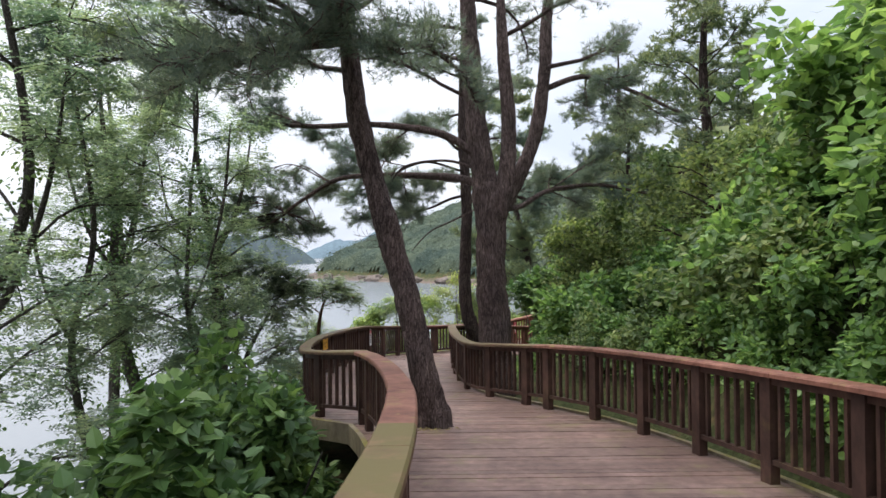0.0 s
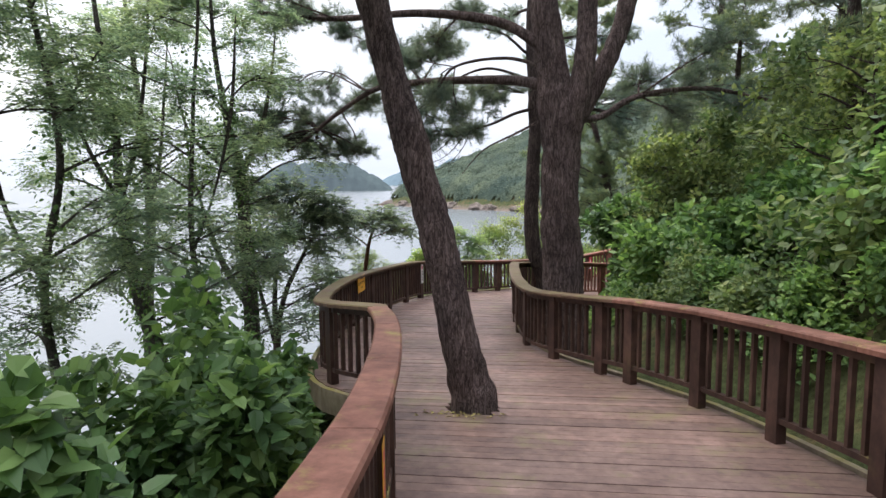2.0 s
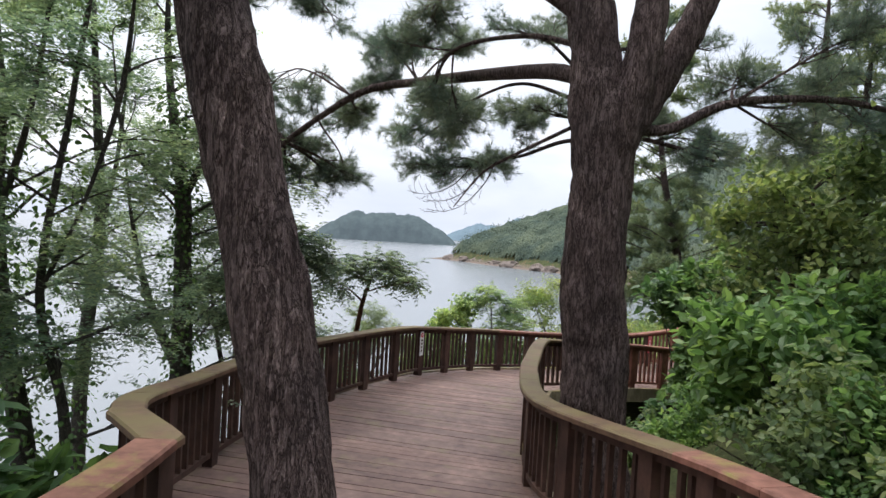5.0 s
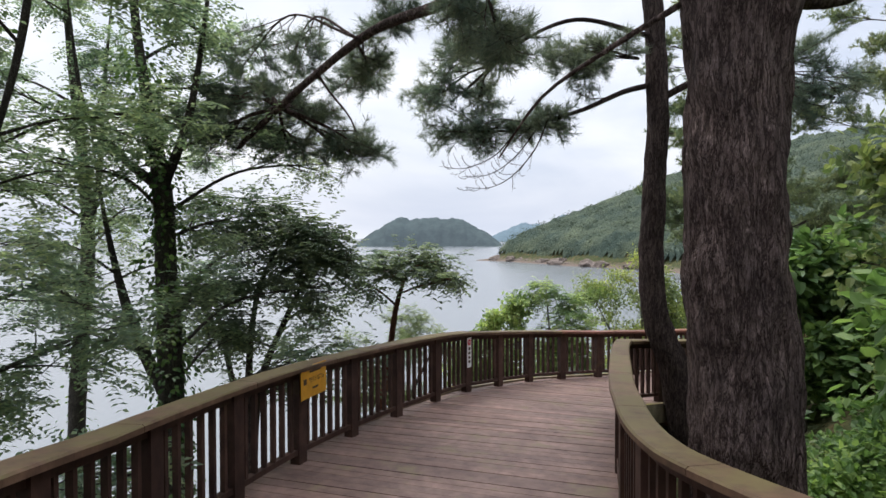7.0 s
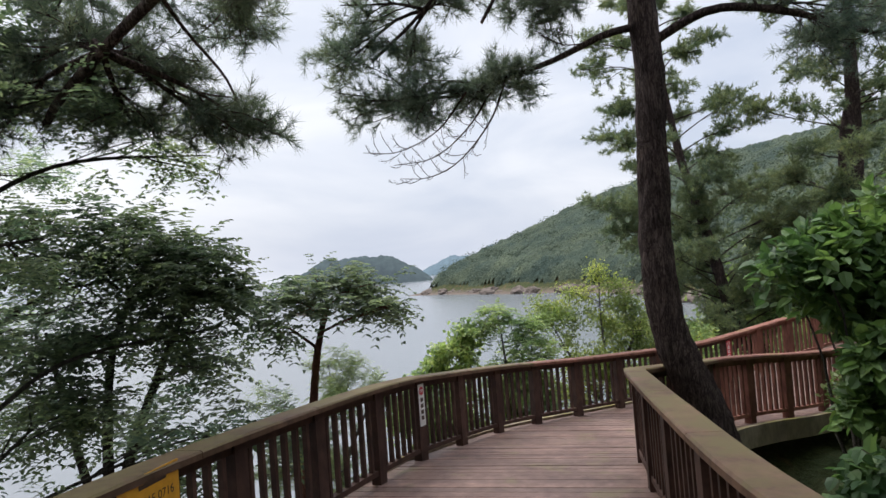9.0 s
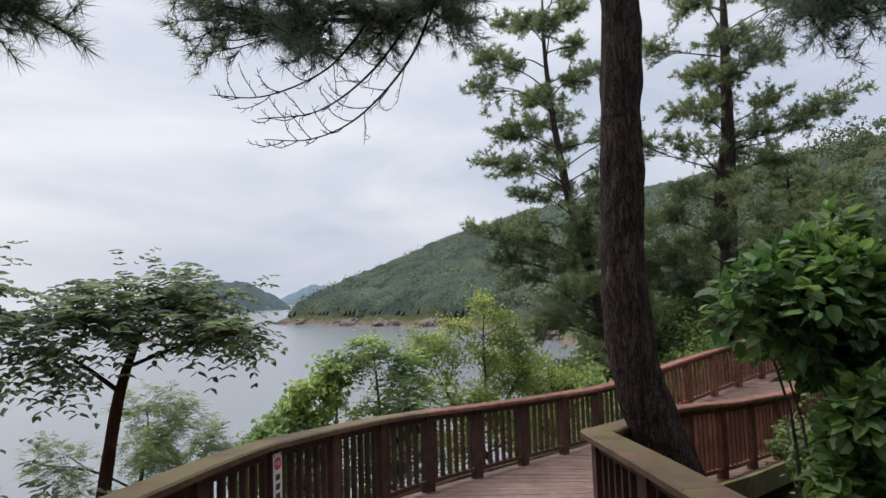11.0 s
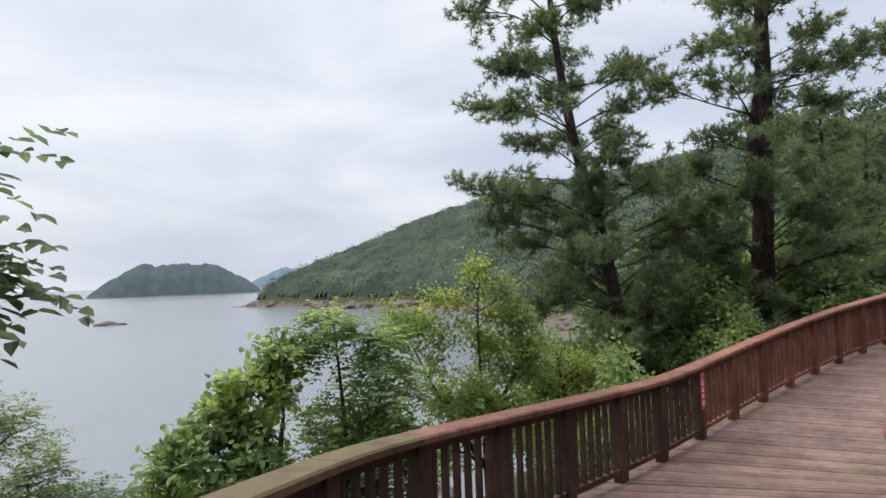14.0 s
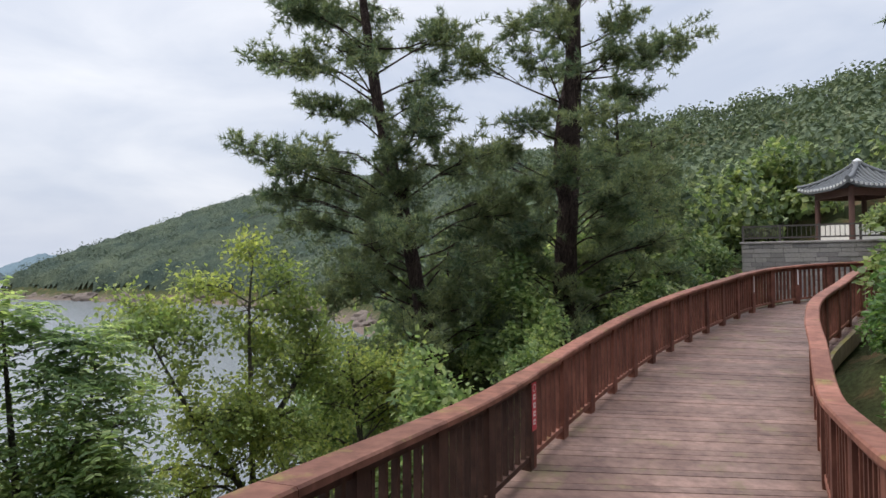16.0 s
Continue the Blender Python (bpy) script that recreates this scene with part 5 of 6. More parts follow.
for x, y, s in ((5.6, 7.2, 1.15), (4.6, 3.2, 1.0), (5.4, 1.0, 1.1), (6.8, 4.0, 1.4), (6.9, 6.4, 1.4), (7.6, 9.4, 1.4), (4.2, 6.2, 0.6), (8.8, 7.4, 1.6), (5.0, -1.5, 1.1), (3.25, 8.9, 0.42), (2.95, 10.4, 0.4), (4.5, 9.9, 0.62), (3.6, 12.4, 0.5), (3.75, 6.9, 0.5), (3.8, 5.6, 0.5), (3.85, 4.4, 0.52), (3.85, 3.2, 0.5), (3.85, 2.0, 0.5), (3.9, 0.8, 0.55), (4.4, 7.9, 0.8), (4.6, 4.3, 0.8), (4.7, 1.9, 0.9)):
    spots_c.append((x, y, s, float(rs.uniform(0, 6))))
for x, y, s in ((7.0, 17.4, 1.3), (7.6, 15.2, 1.3), (9.4, 15.0, 1.6), (8.6, 11.4, 1.5), (10.6, 18.4, 1.6), (12.8, 21.6, 1.4), (14.5, 23.0, 1.2), (11.2, 13.4, 1.8), (10.5, 30.5, 1.2), (9.5, 28.5, 0.9), (12.0, 29.5, 1.0), (13.0, 34.0, 1.5), (14.2, 32.6, 1.0), (15.8, 36.0, 1.3), (18.5, 38.6, 1.7), (21.5, 39.8, 1.9), (24.5, 40.5, 2.0), (28.0, 40.0, 2.0), (1.95, 15.0, 0.3), (2.5, 15.9, 0.3), (1.4, 13.2, 0.22)):
    spots_d.append((x, y, s, float(rs.uniform(0, 6))))
plant_copies(shrub_a, spots_a, "shrubs on the bank")
plant_copies(shrub_b, spots_b, "shrubs on the bank")
plant_copies(shrub_c, spots_c, "vines on the bank")
plant_copies(shrub_d, spots_d, "shrubs on the bank")

# big-leaved vines on the sea side
def heap(x, y, top, wide, seed, mat, count, leaf, label, name="vine_shrub", category="vine", lumps=24, group="vines beside the railing"):
    """A heap of leaves from the ground up to a given height."""
    g = hz(x, y) - 0.1
    tall = min((top - g) * 1.04, 2.3 if category == "shrub" else 9.0)
    low = max(g, top - tall)
    return tagged(shrub(name, (x, y, low), (wide, wide * 1.15, tall), seed, label, mat, count, leaf, lumps, category, 10, 0.3, 0.35 if category == "vine" else 0.7, low - g + 0.3), group=group)


for i, (x, y, top, wide) in enumerate(((-1.75, 3.4, 0.1, 0.95), (-2.2, 5.2, 0.42, 1.1), (-2.4, 7.0, 0.6, 1.15), (-3.7, 6.4, 0.0, 1.3), (-3.3, 4.2, -0.25, 1.3), (-1.6, 1.6, 0.0, 0.9), (-2.9, 2.2, -0.2, 1.2), (-3.2, 8.9, 0.0, 1.1), (-1.95, 7.4, 0.25, 0.75), (-2.75, 9.4, -0.1, 0.7))):
    heap(x, y, top, wide, 140 + i, LEAF_BROAD, 4300, 0.19 if i % 2 else 0.155, "big-leaved green vine heaped beside the railing")
tagged(shrub("vine_shrub", (2.75, 17.85, -0.2), (0.9, 0.8, 1.45), 181, "big-leaved green vine high in the walkway's bend", LEAF_BROAD, 1700, 0.17, 22, "vine", 3, 0.3, 0.35, -0.2 - hz(2.75, 17.85) + 0.2), group="vines beside the railing")
for k_, (x, y, low, size) in enumerate(((3.45, 18.2, -0.4, (0.95, 0.9, 1.8)), (3.05, 17.5, -1.3, (0.8, 0.8, 1.3)))):
    tagged(shrub("vine_shrub", (x, y, low), size, 185 + k_, "big-leaved green vine climbing in the walkway's bend", LEAF_BROAD, 2000, 0.17, 24, "vine", 4, 0.3, 0.35, low - hz(x, y) + 0.2), group="vines beside the railing")
heap(3.6, 17.5, 0.3, 0.8, 183, LEAF_BROAD, 1500, 0.17, "leafy green vine in the walkway's bend")
heap(2.1, 16.1, -1.0, 0.45, 182, LEAF_BROAD, 420, 0.15, "leafy vine in the shade of the walkway's bend")
g0 = hz(-2.7, 24.0) - 0.2
leafy_tree("seaside_shrub", [([(-2.7, 24.0, g0), (-2.7, 24.0, -3.4), (-2.6, 24.0, -2.2), (-2.5, 24.0, -1.1)], (0.07, 0.05, 0.035, 0.012)), ([(-2.7, 24.0, -3.6), (-3.3, 23.8, -2.7), (-3.6, 23.7, -1.9)], (0.05, 0.03, 0.012))],
           lambda p, g: [((-2.55, 24.0, -0.75), (0.38, 0.4, 0.24)), ((-3.0, 23.9, -1.05), (0.4, 0.4, 0.26)), ((-3.45, 23.8, -1.5), (0.4, 0.4, 0.26)), ((-3.85, 23.7, -2.05), (0.4, 0.4, 0.28)), ((-4.25, 23.6, -2.6), (0.4, 0.4, 0.28))]
           + [((x, g.uniform(23.5, 24.3), g.uniform(-3.4, -1.0 + 0.75 * (x + 2.6))), (0.42, 0.42, 0.3)) for x in g.uniform(-4.1, -1.9, 17)],
           160, "round-leaved pale green shrub beside the sea", LEAF_PALE, BARK_THIN, 0.115, "sprigs", 5, 6, 5, 0.22, "seaside shrubs", 0, "shrub")
g0 = hz(-1.6, 24.3) - 0.2
leafy_tree("locust_sapling", [([(-1.6, 24.3, g0), (-1.65, 24.3, -3.0), (-1.75, 24.2, -1.6), (-1.85, 24.2, -0.4)], (0.06, 0.045, 0.03, 0.01)), ([(-1.65, 24.3, -2.6), (-1.3, 24.3, -1.6), (-1.1, 24.3, -0.9)], (0.04, 0.025, 0.01))],
           lambda p, g: [((-1.85, 24.2, -0.28), (0.26, 0.26, 0.16)), ((-2.15, 24.1, -0.55), (0.3, 0.3, 0.16)), ((-1.6, 24.2, -0.62), (0.32, 0.3, 0.18)), ((-1.15, 24.3, -0.8), (0.34, 0.3, 0.16))]
           + [((g.uniform(-2.2, -0.85), g.uniform(23.9, 24.7), g.uniform(-2.9, -1.0)), (0.42, 0.42, 0.24)) for _ in range(17)],
           161, "young green locust rising among the seaside shrubs", LEAF_PALE, BARK_THIN, 0.084, "pinnate", 1, 6, 5, 0.24, "seaside shrubs")
bush_j = shrub("seaside_shrub", ground_at(3.0, 26.2), (1.4, 1.3, 2.4), 121, "pale green shrub on the slope below the ramp", LEAF_PALE, 3600, 0.11, 22)
plant_copies(bush_j, [(5.4, 27.2, 0.8, 2.6), (6.4, 28.6, 0.9, 3.3), (2.9, 29.5, 1.1, 5.0), (7.5, 27.6, 0.7, 1.0), (9.2, 28.8, 0.9, 2.0), (6.2, 29.6, 1.1, 0.7), (7.0, 31.8, 1.3, 1.7), (5.6, 32.6, 1.4, 2.2), (9.4, 31.6, 1.2, 4.1), (3.6, 32.4, 1.1, 0.2)], "seaside shrubs")
bush_k = shrub("seaside_shrub", ground_at(-3.9, 11.8), (1.3, 1.3, 1.7), 122, "dark green shrub under the seaside trees", LEAF_SHRUB, 3800, 0.1, 16)
plant_copies(bush_k, [(-4.2, 9.6, 0.6, 1.0), (-4.0, 14.8, 0.6, 2.0), (-3.9, 17.0, 0.6, 4.0), (-5.4, 19.6, 0.7, 0.3), (-3.2, 19.6, 0.5, 0.9), (-5.4, 3.6, 1.0, 1.5)], "shrubs under the seaside trees")


# woods on the hill and the headland, past counting
def woods(name, count, box, test, size, leaves, card, mat, label, seed):
    rng = np.random.default_rng(seed)
    x = rng.uniform(box[0], box[1], count * 6)
    y = rng.uniform(box[2], box[3], count * 6)
    d = inland(x, y)
    ok = test(x, y, d)
    x, y = x[ok][:count], y[ok][:count]
    z = height(x, y)
    n = len(x)
    s = size * rng.uniform(0.5, 1.45, n)
    k = np.repeat(np.arange(n), leaves)
    dirs = unit(rng.normal(0, 1, (n * leaves, 3)))
    dirs[:, 2] = np.abs(dirs[:, 2]) - 0.15
    rad = s[k] * (0.85 + 0.25 * rng.normal(0, 1, n * leaves).clip(-1.2, 1.2))
    p = np.stack([x[k], y[k], z[k] + s[k] * 0.9], 1) + dirs * rad[:, None] * np.array([1, 1, 0.9])
    h = unit(np.cross(rng.normal(0, 1, p.shape), dirs) + dirs * rng.uniform(-0.2, 0.45, (len(p), 1)))
    v, f = leaf_cards(p - h * card * 0.5, h, dirs + rng.normal(0, 0.3, p.shape), card * rng.uniform(0.7, 1.4, len(p)), card * 0.9)
    tagged(new(name, mesh_of(name, v, f, mat)), label, "woods", kind="stuff")


def clear_of_walk(x, y, gap):
    d = np.full(x.shape, 1e9)
    for p, hw in zip(MID[::12], HALF[::12]):
        d = np.minimum(d, np.hypot(x - p[0], y - p[1]) - hw)
    return d > gap


def canopy(name, x0, x1, y0, y1, step, test, mat, label, lift, crown):
    """The closed roof of a distant wood: domes of crowns over the terrain."""
    xs, ys = np.arange(x0, x1, step), np.arange(y0, y1, step)
    X, Y = np.meshgrid(xs, ys, indexing="ij")
    X, Y = X.ravel(), Y.ravel()
    d = inland(X, Y)
    ok = test(X, Y, d).reshape(len(xs), len(ys))
    Z = height(X, Y)
    for i in np.nonzero(ok.ravel())[0]:
        q = Vector((X[i] / crown, Y[i] / crown, 0.0))
        f1 = noise.voronoi(q)[0][0]
        f2 = noise.voronoi(q * 2.3 + Vector((7, 3, 1)))[0][0]
        k = min(1.0, max(0.0, (d[i] - 1.6) / 4.5))
        Z[i] += k * (lift * (0.75 + 0.5 * noise.noise(q * 0.35)) + crown * 0.55 * (1 - 1.1 * f1) + crown * 0.16 * (1 - f2)) + 0.1 - 0.9 * (d[i] < 3.4)
    n = len(ys)
    f = [(i * n + j, (i + 1) * n + j, (i + 1) * n + j + 1, i * n + j + 1) for i in range(len(xs) - 1) for j in range(n - 1)
         if ok[i, j] and ok[i + 1, j] and ok[i, j + 1] and ok[i + 1, j + 1]]
    tagged(new(name, mesh_of(name, np.stack([X, Y, Z], 1), f, mat, True)), label, "woods", kind="stuff")


CANOPY, n_, l_, b_ = material("woods_canopy", 0.95, 0.1)
g_ = n_.new("ShaderNodeNewGeometry")
k1 = noise_node(n_, l_, 0.09, 4, 0.6, g_.outputs["Position"])
k2 = noise_node(n_, l_, 1.1, 6, 0.75, g_.outputs["Position"])
c_ = ramp_node(n_, l_, k1.outputs[0], ((0.35, (0.045, 0.066, 0.054)), (0.65, (0.095, 0.115, 0.074)))).outputs[0]
c_ = mix_node(n_, l_, c_, ramp_node(n_, l_, k2.outputs[0], ((0.32, (0.45, 0.5, 0.5)), (0.68, (1.35, 1.3, 1.25)))).outputs[0], 1.0, "MULTIPLY")
l_.new(c_, b_.inputs["Base Color"])
bump_node(n_, l_, b_, k2.outputs[0], 1.0, 0.8)
canopy("headland_canopy", -62, 150, 84, 330, 1.6, lambda x, y, d: (d > 1.6) & (d < 100) & (x < 75 + (y - 90) * 0.35), CANOPY, "closed canopy of the headland woods", 2.6, 3.4)
woods("headland_woods", 2900, (-60, 140, 84, 330), lambda x, y, d: (d > 2.0) & (d < 90) & (x < 70 + (y - 90) * 0.35), 2.2, 20, 0.56, LEAF_FAR_HAZED, "crowns standing out of the headland woods", 201)
hill_open = lambda x, y: ~((x > 13) & (x < 28) & (y > 23) & (y < 37.5))
woods("hill_woods", 430, (6, 75, 34, 80), lambda x, y, d: (d > 1.5) & (np.hypot(x - 5, y - 17) > 24) & hill_open(x, y) & (y > x * 0.35), 2.3, 150, 0.34, LEAF_HILL, "dense green woods on the hill", 202)
woods("hill_woods", 700, (10, 190, 20, 190), lambda x, y, d: (d > 3) & (d < 150) & (np.hypot(x - 5, y - 17) > 70), 3.3, 60, 0.8, LEAF_HILL, "dense green woods on the hill", 204)
woods("hill_woods", 300, (3, 50, -25, 48), lambda x, y, d: (d > 1.5) & (d < 45) & clear_of_walk(x, y, 6.0) & hill_open(x, y) & ((y > 27) | (d > 17)) & (np.hypot(x - 5, y - 17) < 34), 1.8, 150, 0.34, LEAF_SHRUB, "dense green woods on the bank", 203)

# ---- signs on the railing ----
SIGN_YELLOW = plain("sign_yellow", (0.62, 0.30, 0.02), 0.45)
SIGN_WHITE = plain("sign_white", (0.72, 0.72, 0.70), 0.4)
SIGN_RED = plain("sign_red", (0.55, 0.045, 0.07), 0.4)
INK = plain("sign_ink", (0.06, 0.035, 0.02), 0.5)
SCREW = plain("screw_steel", (0.35, 0.34, 0.33), 0.35, 0.9)


def lettering(name, words, size, mat, parent, at):
    cu = bpy.data.curves.new(name, "FONT")
    cu.body, cu.size, cu.align_x, cu.align_y, cu.extrude = words, size, "CENTER", "CENTER", 0.0006
    tmp = bpy.data.objects.new(name, cu)
    scene.collection.objects.link(tmp)
    bpy.context.view_layer.update()
    me = bpy.data.meshes.new_from_object(tmp.evaluated_get(bpy.context.evaluated_depsgraph_get()))
    bpy.data.objects.remove(tmp)
    me.materials.clear()
    me.materials.append(mat)
    return piece(name, me, parent, at=at)


def plate(name, w, h, mat, parent, label="", at=None):
    so = Solid()
    so.box(-w / 2, -h / 2, 0, w / 2, h / 2, 0.003, 0.0008)
    return piece(name, so.mesh(name, mat), parent, label, at)


def bars(parent, mat, rows, depth=0.0035):
    for x, y, w, h in rows:
        so = Solid()
        so.box(x - w / 2, y - h / 2, depth, x + w / 2, y + h / 2, depth + 0.0008)
        piece("writing_bar", so.mesh("writing_bar", mat), parent)


def sign_at(x, y, z, heading, inward):
    """Pose of an upright sign on the railing: its face looks to the walkway's side."""
    a = heading if inward > 0 else heading + math.pi
    return Matrix.Translation((x, y, z)) @ Matrix.Rotation(a, 4, "Z") @ Matrix.Rotation(radians(90), 4, "X")


i = nearest(EDGE_L, -2.48, 12.74)
ex, ey, ez = EDGE_L[i]
hd_ = math.atan2(EDGE_L[i + 8][1] - EDGE_L[i - 8][1], EDGE_L[i + 8][0] - EDGE_L[i - 8][0])
yellow = tagged(empty("warning_sign"), "yellow metal sign with a phone number on the railing", "sign")
yellow.matrix_basis = sign_at(ex + 0.09, ey, ez + 0.725, hd_, 1)
plate("panel", 0.44, 0.285, SIGN_YELLOW, yellow)
panel = yellow.children[0]
bars(panel, INK, ((0.02, 0.088, 0.2, 0.022), (0.02, -0.065, 0.1, 0.02), (-0.155, 0.01, 0.055, 0.05)))
lettering("phone_number", "9915 0716", 0.062, INK, panel, Matrix.Translation((0.045, 0.01, 0.0035)))
for sx_ in (-0.2, 0.2):
    so = Solid()
    so.tube([(sx_, 0.12, 0.003), (sx_, 0.12, 0.006)], [0.007, 0.006], 8)
    piece("screw", so.mesh("screw", SCREW), panel)


def disc(name, r, mat, parent, x, y, z):
    so = Solid()
    so.tube([(x, y, z), (x, y, z + 0.0008)], [r, r], 28)
    return piece(name, so.mesh(name, mat), parent)


px_, py_, pz_, pa_ = min(posts_sea, key=lambda q: math.hypot(q[0] + 1.99, q[1] - 16.48))
danger = tagged(empty("danger_sign"), "narrow white danger sign with a red disc on a railing post", "sign")
danger.matrix_basis = sign_at(px_ - math.sin(pa_) * -0.049, py_ + math.cos(pa_) * -0.049, pz_ + 0.575, pa_, 1)
plate("panel", 0.105, 0.43, SIGN_WHITE, danger)
panel = danger.children[0]
disc("red_disc", 0.043, SIGN_RED, panel, 0, 0.145, 0.0035)
lettering("danger_word", "\uc704\ud5d8", 0.034, SIGN_WHITE, panel, Matrix.Translation((0, 0.145, 0.005)))
bars(panel, INK, [(0, 0.055 - 0.062 * k, 0.05, 0.04) for k in range(4)])
for sx_ in (-0.04, 0.04):
    so = Solid()
    so.tube([(sx_, 0.2, 0.003), (sx_, 0.2, 0.006)], [0.006, 0.005], 8)
    piece("screw", so.mesh("screw", SCREW), panel)

px_, py_, pz_, pa_ = min(posts_ramp, key=lambda q: math.hypot(q[0] - 2.52, q[1] - 22.5))
caution = tagged(empty("caution_sign"), "narrow red caution sign with white writing on a post", "sign")
caution.matrix_basis = sign_at(px_ - math.sin(pa_) * -0.049, py_ + math.cos(pa_) * -0.049, pz_ + 0.56, pa_, 1)
plate("panel", 0.105, 0.43, SIGN_RED, caution)
panel = caution.children[0]
disc("white_disc", 0.036, SIGN_WHITE, panel, 0, 0.165, 0.0035)
disc("red_centre", 0.027, SIGN_RED, panel, 0, 0.165, 0.0045)
bars(panel, SIGN_WHITE, [(0, 0.085 - 0.075 * k, 0.055, 0.05) for k in range(4)])
bars(panel, SIGN_RED, [(0.004, 0.085 - 0.075 * k, 0.03, 0.012) for k in range(4)], 0.0045)
i = nearest(EDGE_L, -0.36, 4.95)
ex, ey, ez = EDGE_L[i]
hd_ = math.atan2(EDGE_L[i + 8][1] - EDGE_L[i - 8][1], EDGE_L[i + 8][0] - EDGE_L[i - 8][0])
notice = tagged(empty("notice_sign"), "narrow yellow notice sign with red writing on the railing", "sign")
notice.matrix_basis = sign_at(ex + 0.05, ey, ez + 0.52, hd_, 1)
plate("panel", 0.105, 0.43, SIGN_YELLOW, notice)
bars(notice.children[0], SIGN_RED, [(0, 0.14 - 0.085 * k, 0.06, 0.055) for k in range(4)])
for q in posts_ramp[11:14:2]:
    strip = tagged(empty("marker_strip"), "white reflective strip on a railing post", "marker", "reflective strips")
    strip.matrix_basis = sign_at(q[0] + math.sin(q[3]) * 0.049, q[1] - math.cos(q[3]) * 0.049, q[2] + 0.6, q[3], 1)
    plate("strip", 0.035, 0.34, SIGN_WHITE, strip)

# ---- the terrace wall, its fence and the tiled pavilion ----
STONE = plain("terrace_stone", (0.30, 0.275, 0.26), 0.85)
STONE_B = plain("terrace_stone_dark", (0.22, 0.20, 0.195), 0.85)
MORTAR = plain("mortar", (0.13, 0.12, 0.115), 0.95)
TILE = plain("roof_tile", (0.085, 0.09, 0.095), 0.6)
TILE_RIM = plain("roof_tile_rim", (0.45, 0.45, 0.44), 0.7)
TIMBER_RED = plain("pavilion_timber", (0.09, 0.045, 0.035), 0.6)
PLASTER = plain("pavilion_plaster", (0.62, 0.60, 0.55), 0.8)
FENCE = plain("fence_paint", (0.07, 0.06, 0.055), 0.6)
W0, W1, WTOP = Vector((15.3, 31.45, 0.0)), Vector((20.6, 24.8, 0.0)), 0.82
wdir = (W1 - W0).normalized()
wback = Vector((-wdir.y, wdir.x, 0))
if wback.dot(Vector((1, 1, 0))) < 0:
    wback = -wback
wlen = (W1 - W0).length
wm = Matrix(((wdir.x, wback.x, 0, W0.x), (wdir.y, wback.y, 0, W0.y), (0, 0, 1, 0), (0, 0, 0, 1)))
wall = tagged(empty("wall_terrace"), "grey coursed stone retaining wall of the terrace", "wall", kind="structure")
wall.matrix_basis = wm
so = Solid()
so.box(0.02, 0.03, -3.0, wlen, 13.0, WTOP - 0.03)
piece("core", so.mesh("core", MORTAR), wall)
so = Solid()
so.box(-0.06, -0.03, WTOP - 0.04, wlen, 13.0, WTOP + 0.03, 0.01)
piece("coping", so.mesh("coping", STONE), wall)
rw = np.random.default_rng(77)
for row in range(13):
    z1 = WTOP - 0.05 - row * 0.135
    x = -float(rw.uniform(0, 0.3))
    while x < 4.4:
        w = float(rw.uniform(0.28, 0.55))
        if x + w > 0.05:
            so = Solid()
            so.box(max(0.0, x) + 0.006, float(rw.uniform(-0.012, 0.006)), z1 - 0.127, x + w - 0.006, 0.05, z1, 0.006)
            piece("stone", so.mesh("stone", STONE if rw.uniform() < 0.6 else STONE_B), wall)
        x += w
    for k in range(4):
        so = Solid()
        so.box(-0.012, 0.06 + k * 0.5, z1 - 0.127, 0.05, 0.05 + k * 0.5 + 0.48, z1, 0.006)
        piece("stone", so.mesh("stone", STONE), wall)
fence = tagged(empty("terrace_fence"), "dark slatted fence along the terrace edge", "fence")
fence.matrix_basis = wm @ Matrix.Translation((0, 0.18, WTOP + 0.03))
for k in range(5):
    so = Solid()
    so.box(k * 1.0, -0.03, 0, k * 1.0 + 0.06, 0.03, 0.5, 0.004)
    piece("post", so.mesh("post", FENCE), fence)
for z in (0.09, 0.44):
    so = Solid()
    so.box(0, -0.02, z, 4.06, 0.02, z + 0.045)
    piece("rail", so.mesh("rail", FENCE), fence)
so = Solid()
so.box(-0.009, -0.01, 0.1, 0.009, 0.01, 0.45)
slat_me = so.mesh("slat", FENCE)
for k in range(46):
    x = 0.08 + (k * 0.045 if k < 20 else 0.9 + (k - 20) * 0.12)
    piece("slat", slat_me, fence, at=Matrix.Translation((x, 0, 0)))


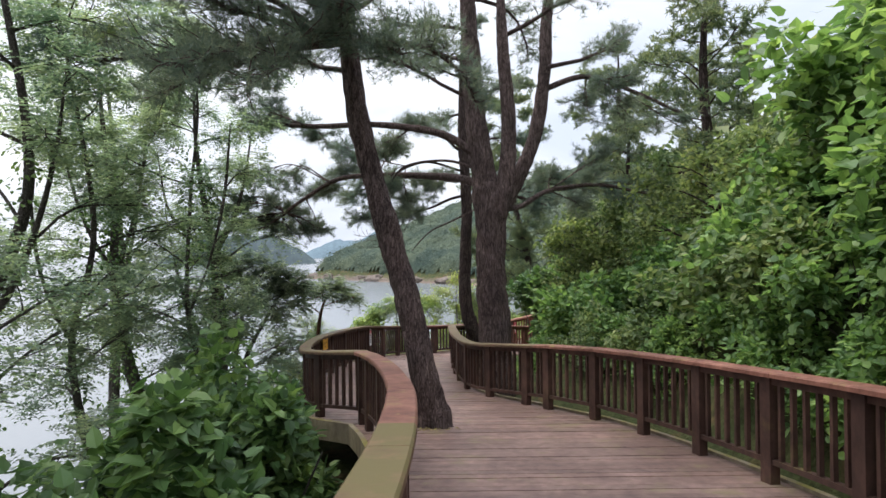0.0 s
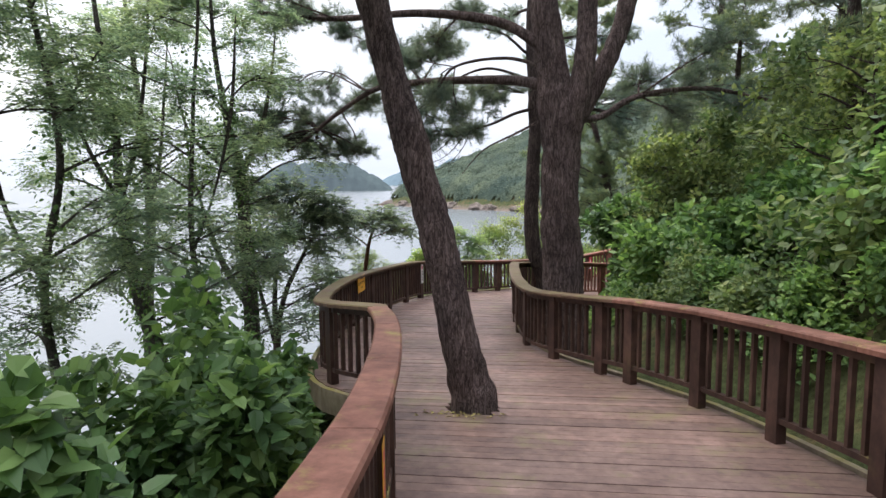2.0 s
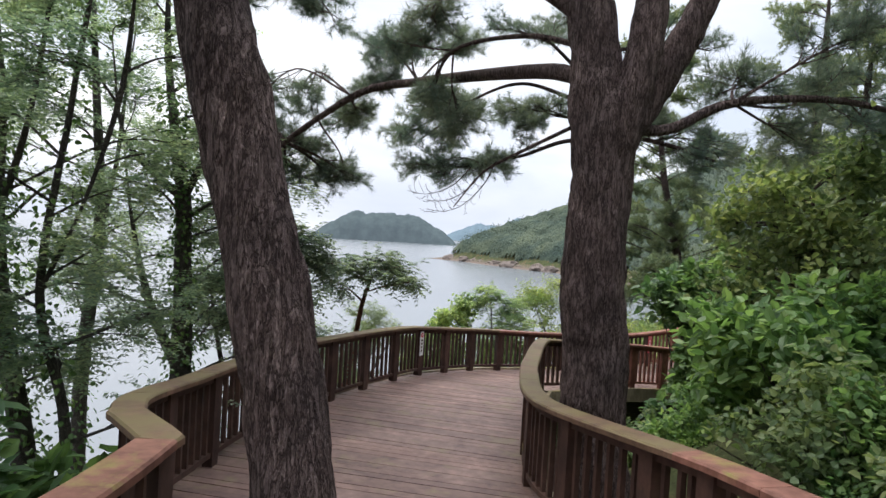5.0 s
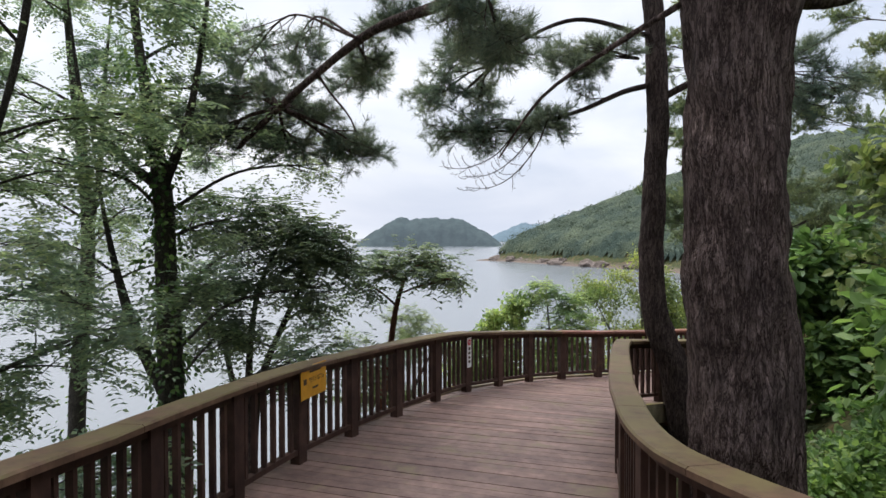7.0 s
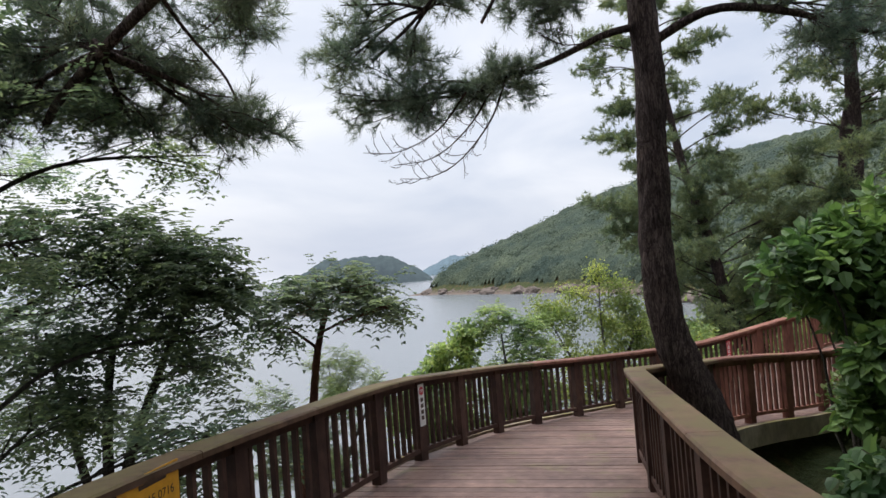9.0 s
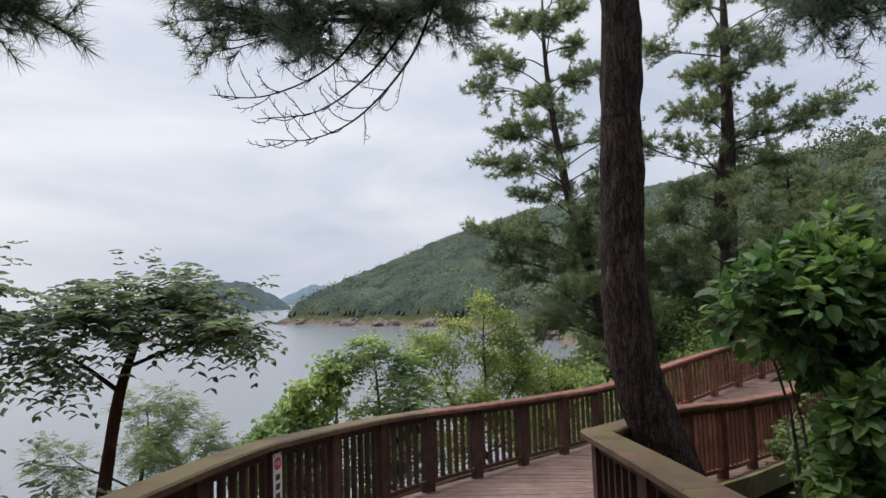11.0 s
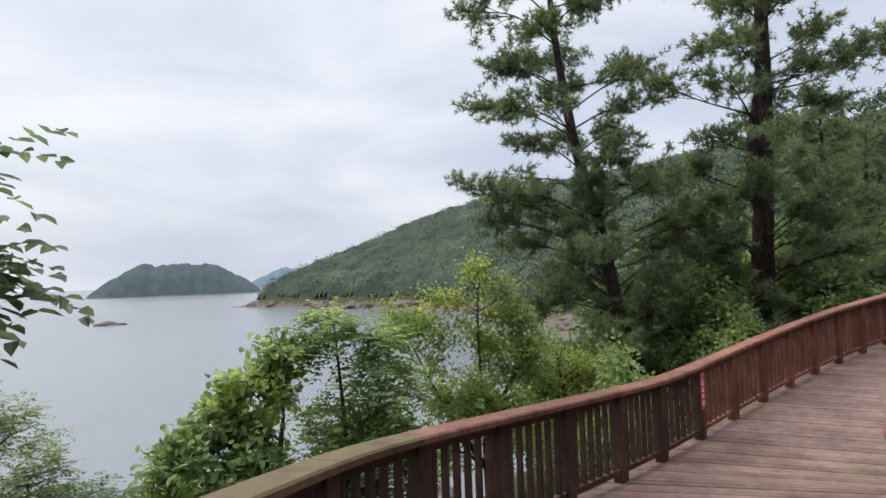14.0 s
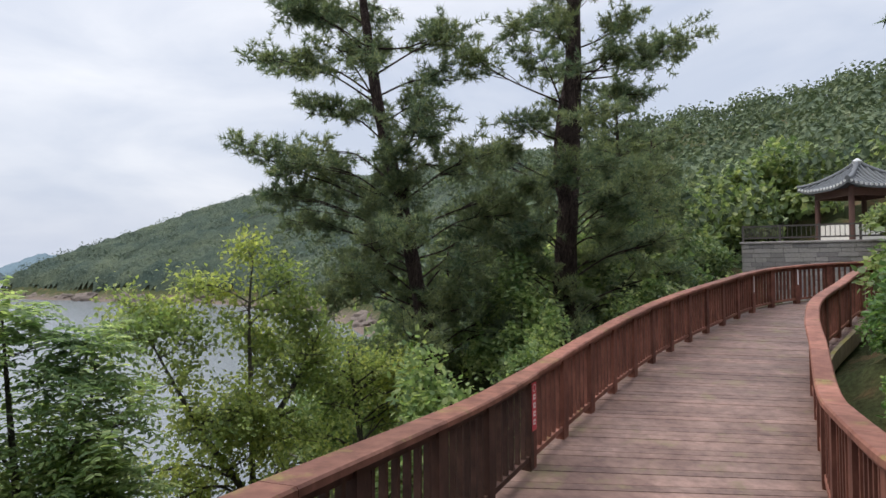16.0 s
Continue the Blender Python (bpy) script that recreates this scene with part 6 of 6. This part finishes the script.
def pavilion(x, y, base, half, eave, apex, turn):
    root = tagged(empty("pavilion", (x, y, base)), "small wooden pavilion with a curved grey tiled roof", "pavilion")
    root.rotation_euler = (0, 0, turn)
    so = Solid()
    so.box(-half * 0.8, -half * 0.8, -0.6, half * 0.8, half * 0.8, 0.25, 0.02)
    piece("plinth", so.mesh("plinth", STONE), root)
    for sx in (-1, 1):
        for sy in (-1, 1):
            so = Solid()
            so.tube([(sx * half * 0.68, sy * half * 0.68, 0.25), (sx * half * 0.68, sy * half * 0.68, eave - base + 0.05)], [0.11, 0.1], 12)
            piece("column", so.mesh("column", TIMBER_RED), root)
    for a in range(4):
        so = Solid()
        so.box(-half * 0.7, -half * 0.7 - 0.06, eave - base - 0.32, half * 0.7, -half * 0.7 + 0.06, eave - base - 0.02, 0.01)
        piece("beam", so.mesh("beam", TIMBER_RED), root, at=Matrix.Rotation(a * math.pi / 2, 4, "Z"))
        so = Solid()
        so.box(-half * 0.62, -half * 0.66 - 0.02, 0.25, half * 0.62, -half * 0.66 + 0.02, 0.95)
        piece("panel", so.mesh("panel", PLASTER), root, at=Matrix.Rotation(a * math.pi / 2, 4, "Z"))
    rise = apex - eave

    def surface(u, v):
        """One slope: u across (-1..1), v from eave 0 to top 1."""
        w = half * (1 - v) + 0.05
        z = rise * (0.55 * v + 0.45 * v * v) + 0.22 * abs(u) ** 3 * (1 - v) ** 2
        return (u * w, -w, eave - base + z)

    for a in range(4):
        turned = Matrix.Rotation(a * math.pi / 2, 4, "Z")
        so = Solid()
        n, k = 14, 10
        vs = [surface(-1 + 2 * i / n, j / k) for j in range(k + 1) for i in range(n + 1)]
        fs = [(j * (n + 1) + i, j * (n + 1) + i + 1, (j + 1) * (n + 1) + i + 1, (j + 1) * (n + 1) + i) for j in range(k) for i in range(n)]
        low = len(vs)
        vs += [(p[0], p[1], p[2] - 0.1) for p in vs[:low]]
        fs += [(b + low, a_ + low, d + low, c + low) for a_, b, c, d in fs]
        fs += [(i + 1, i, i + low, i + 1 + low) for i in range(n)]
        slope = piece("roof_slope", mesh_of("roof_slope", vs, fs, TILE), root, at=turned)
        for i in range(15):
            x0 = -half + 2 * half * (i + 0.5) / 15
            path = []
            for j in range(9):
                v = j / 8 * (1 - abs(x0) / (half + 0.05)) * 0.98
                w = half * (1 - v) + 0.05
                p = surface(x0 / w, v)
                path.append((p[0], p[1], p[2] + 0.025))
            so = Solid()
            so.tube(path, [0.055] * 9, 6)
            piece("tile_rib", so.mesh("tile_rib", TILE), slope)
            so = Solid()
            so.tube([(path[0][0], path[0][1] - 0.02, path[0][2]), (path[0][0], path[0][1] + 0.01, path[0][2])], [0.06, 0.06], 8)
            piece("tile_end", so.mesh("tile_end", TILE_RIM), slope)
        hip = [surface(1, j / 8) for j in range(9)]
        so = Solid()
        so.tube([(p[0], p[1], p[2] + 0.06) for p in hip], [0.09] * 9, 8)
        piece("hip_ridge", so.mesh("hip_ridge", TILE), slope)
    so = Solid()
    so.tube([(0, 0, apex - base), (0, 0, apex - base + 0.12), (0, 0, apex - base + 0.25)], [0.16, 0.2, 0.04], 10)
    piece("finial", so.mesh("finial", TILE_RIM), root)
    return root


pavilion(25.0, 34.3, 0.85, 1.5, 3.2, 4.25, radians(-20))
shrub("terrace_shrub", (17.7, 28.2, WTOP + 0.03), (1.2, 1.2, 1.5), 181, "leafy shrub growing on the terrace edge", LEAF_SHRUB, 3200, 0.11, 16)
shrub("terrace_shrub", (18.9, 26.9, WTOP + 0.03), (1.3, 1.3, 1.9), 182, "leafy shrub growing on the terrace edge", LEAF_SHRUB, 3200, 0.11, 16)

# fallen leaves round the leaning pine's foot
rl = np.random.default_rng(310)
p = np.stack([rl.uniform(-0.62, 0.16, 46), rl.uniform(7.66, 7.86, 46), np.full(46, 0.0)], 1)
p[:, 2] = np.interp(p[:, 1], [s_[1] for s_ in EDGE_L[::10]], [s_[2] for s_ in EDGE_L[::10]]) + 0.012
litter_leaf = leafy("fallen_leaves", (0.12, 0.08, 0.04), (0.22, 0.17, 0.07), (0.34, 0.30, 0.11), 0.1)
lv, lf = leaf_cards(p, unit(rl.normal(0, 1, (46, 3)) * np.array([1, 1, 0.08])), np.array([0, 0, 1.0]) + rl.normal(0, 0.15, p.shape), rl.uniform(0.03, 0.07, 46), 0.028)
tagged(new("leaf_litter", mesh_of("leaf_litter", lv, lf, litter_leaf)), "dry yellow-brown fallen leaves on the deck boards", "leaves", kind="stuff")
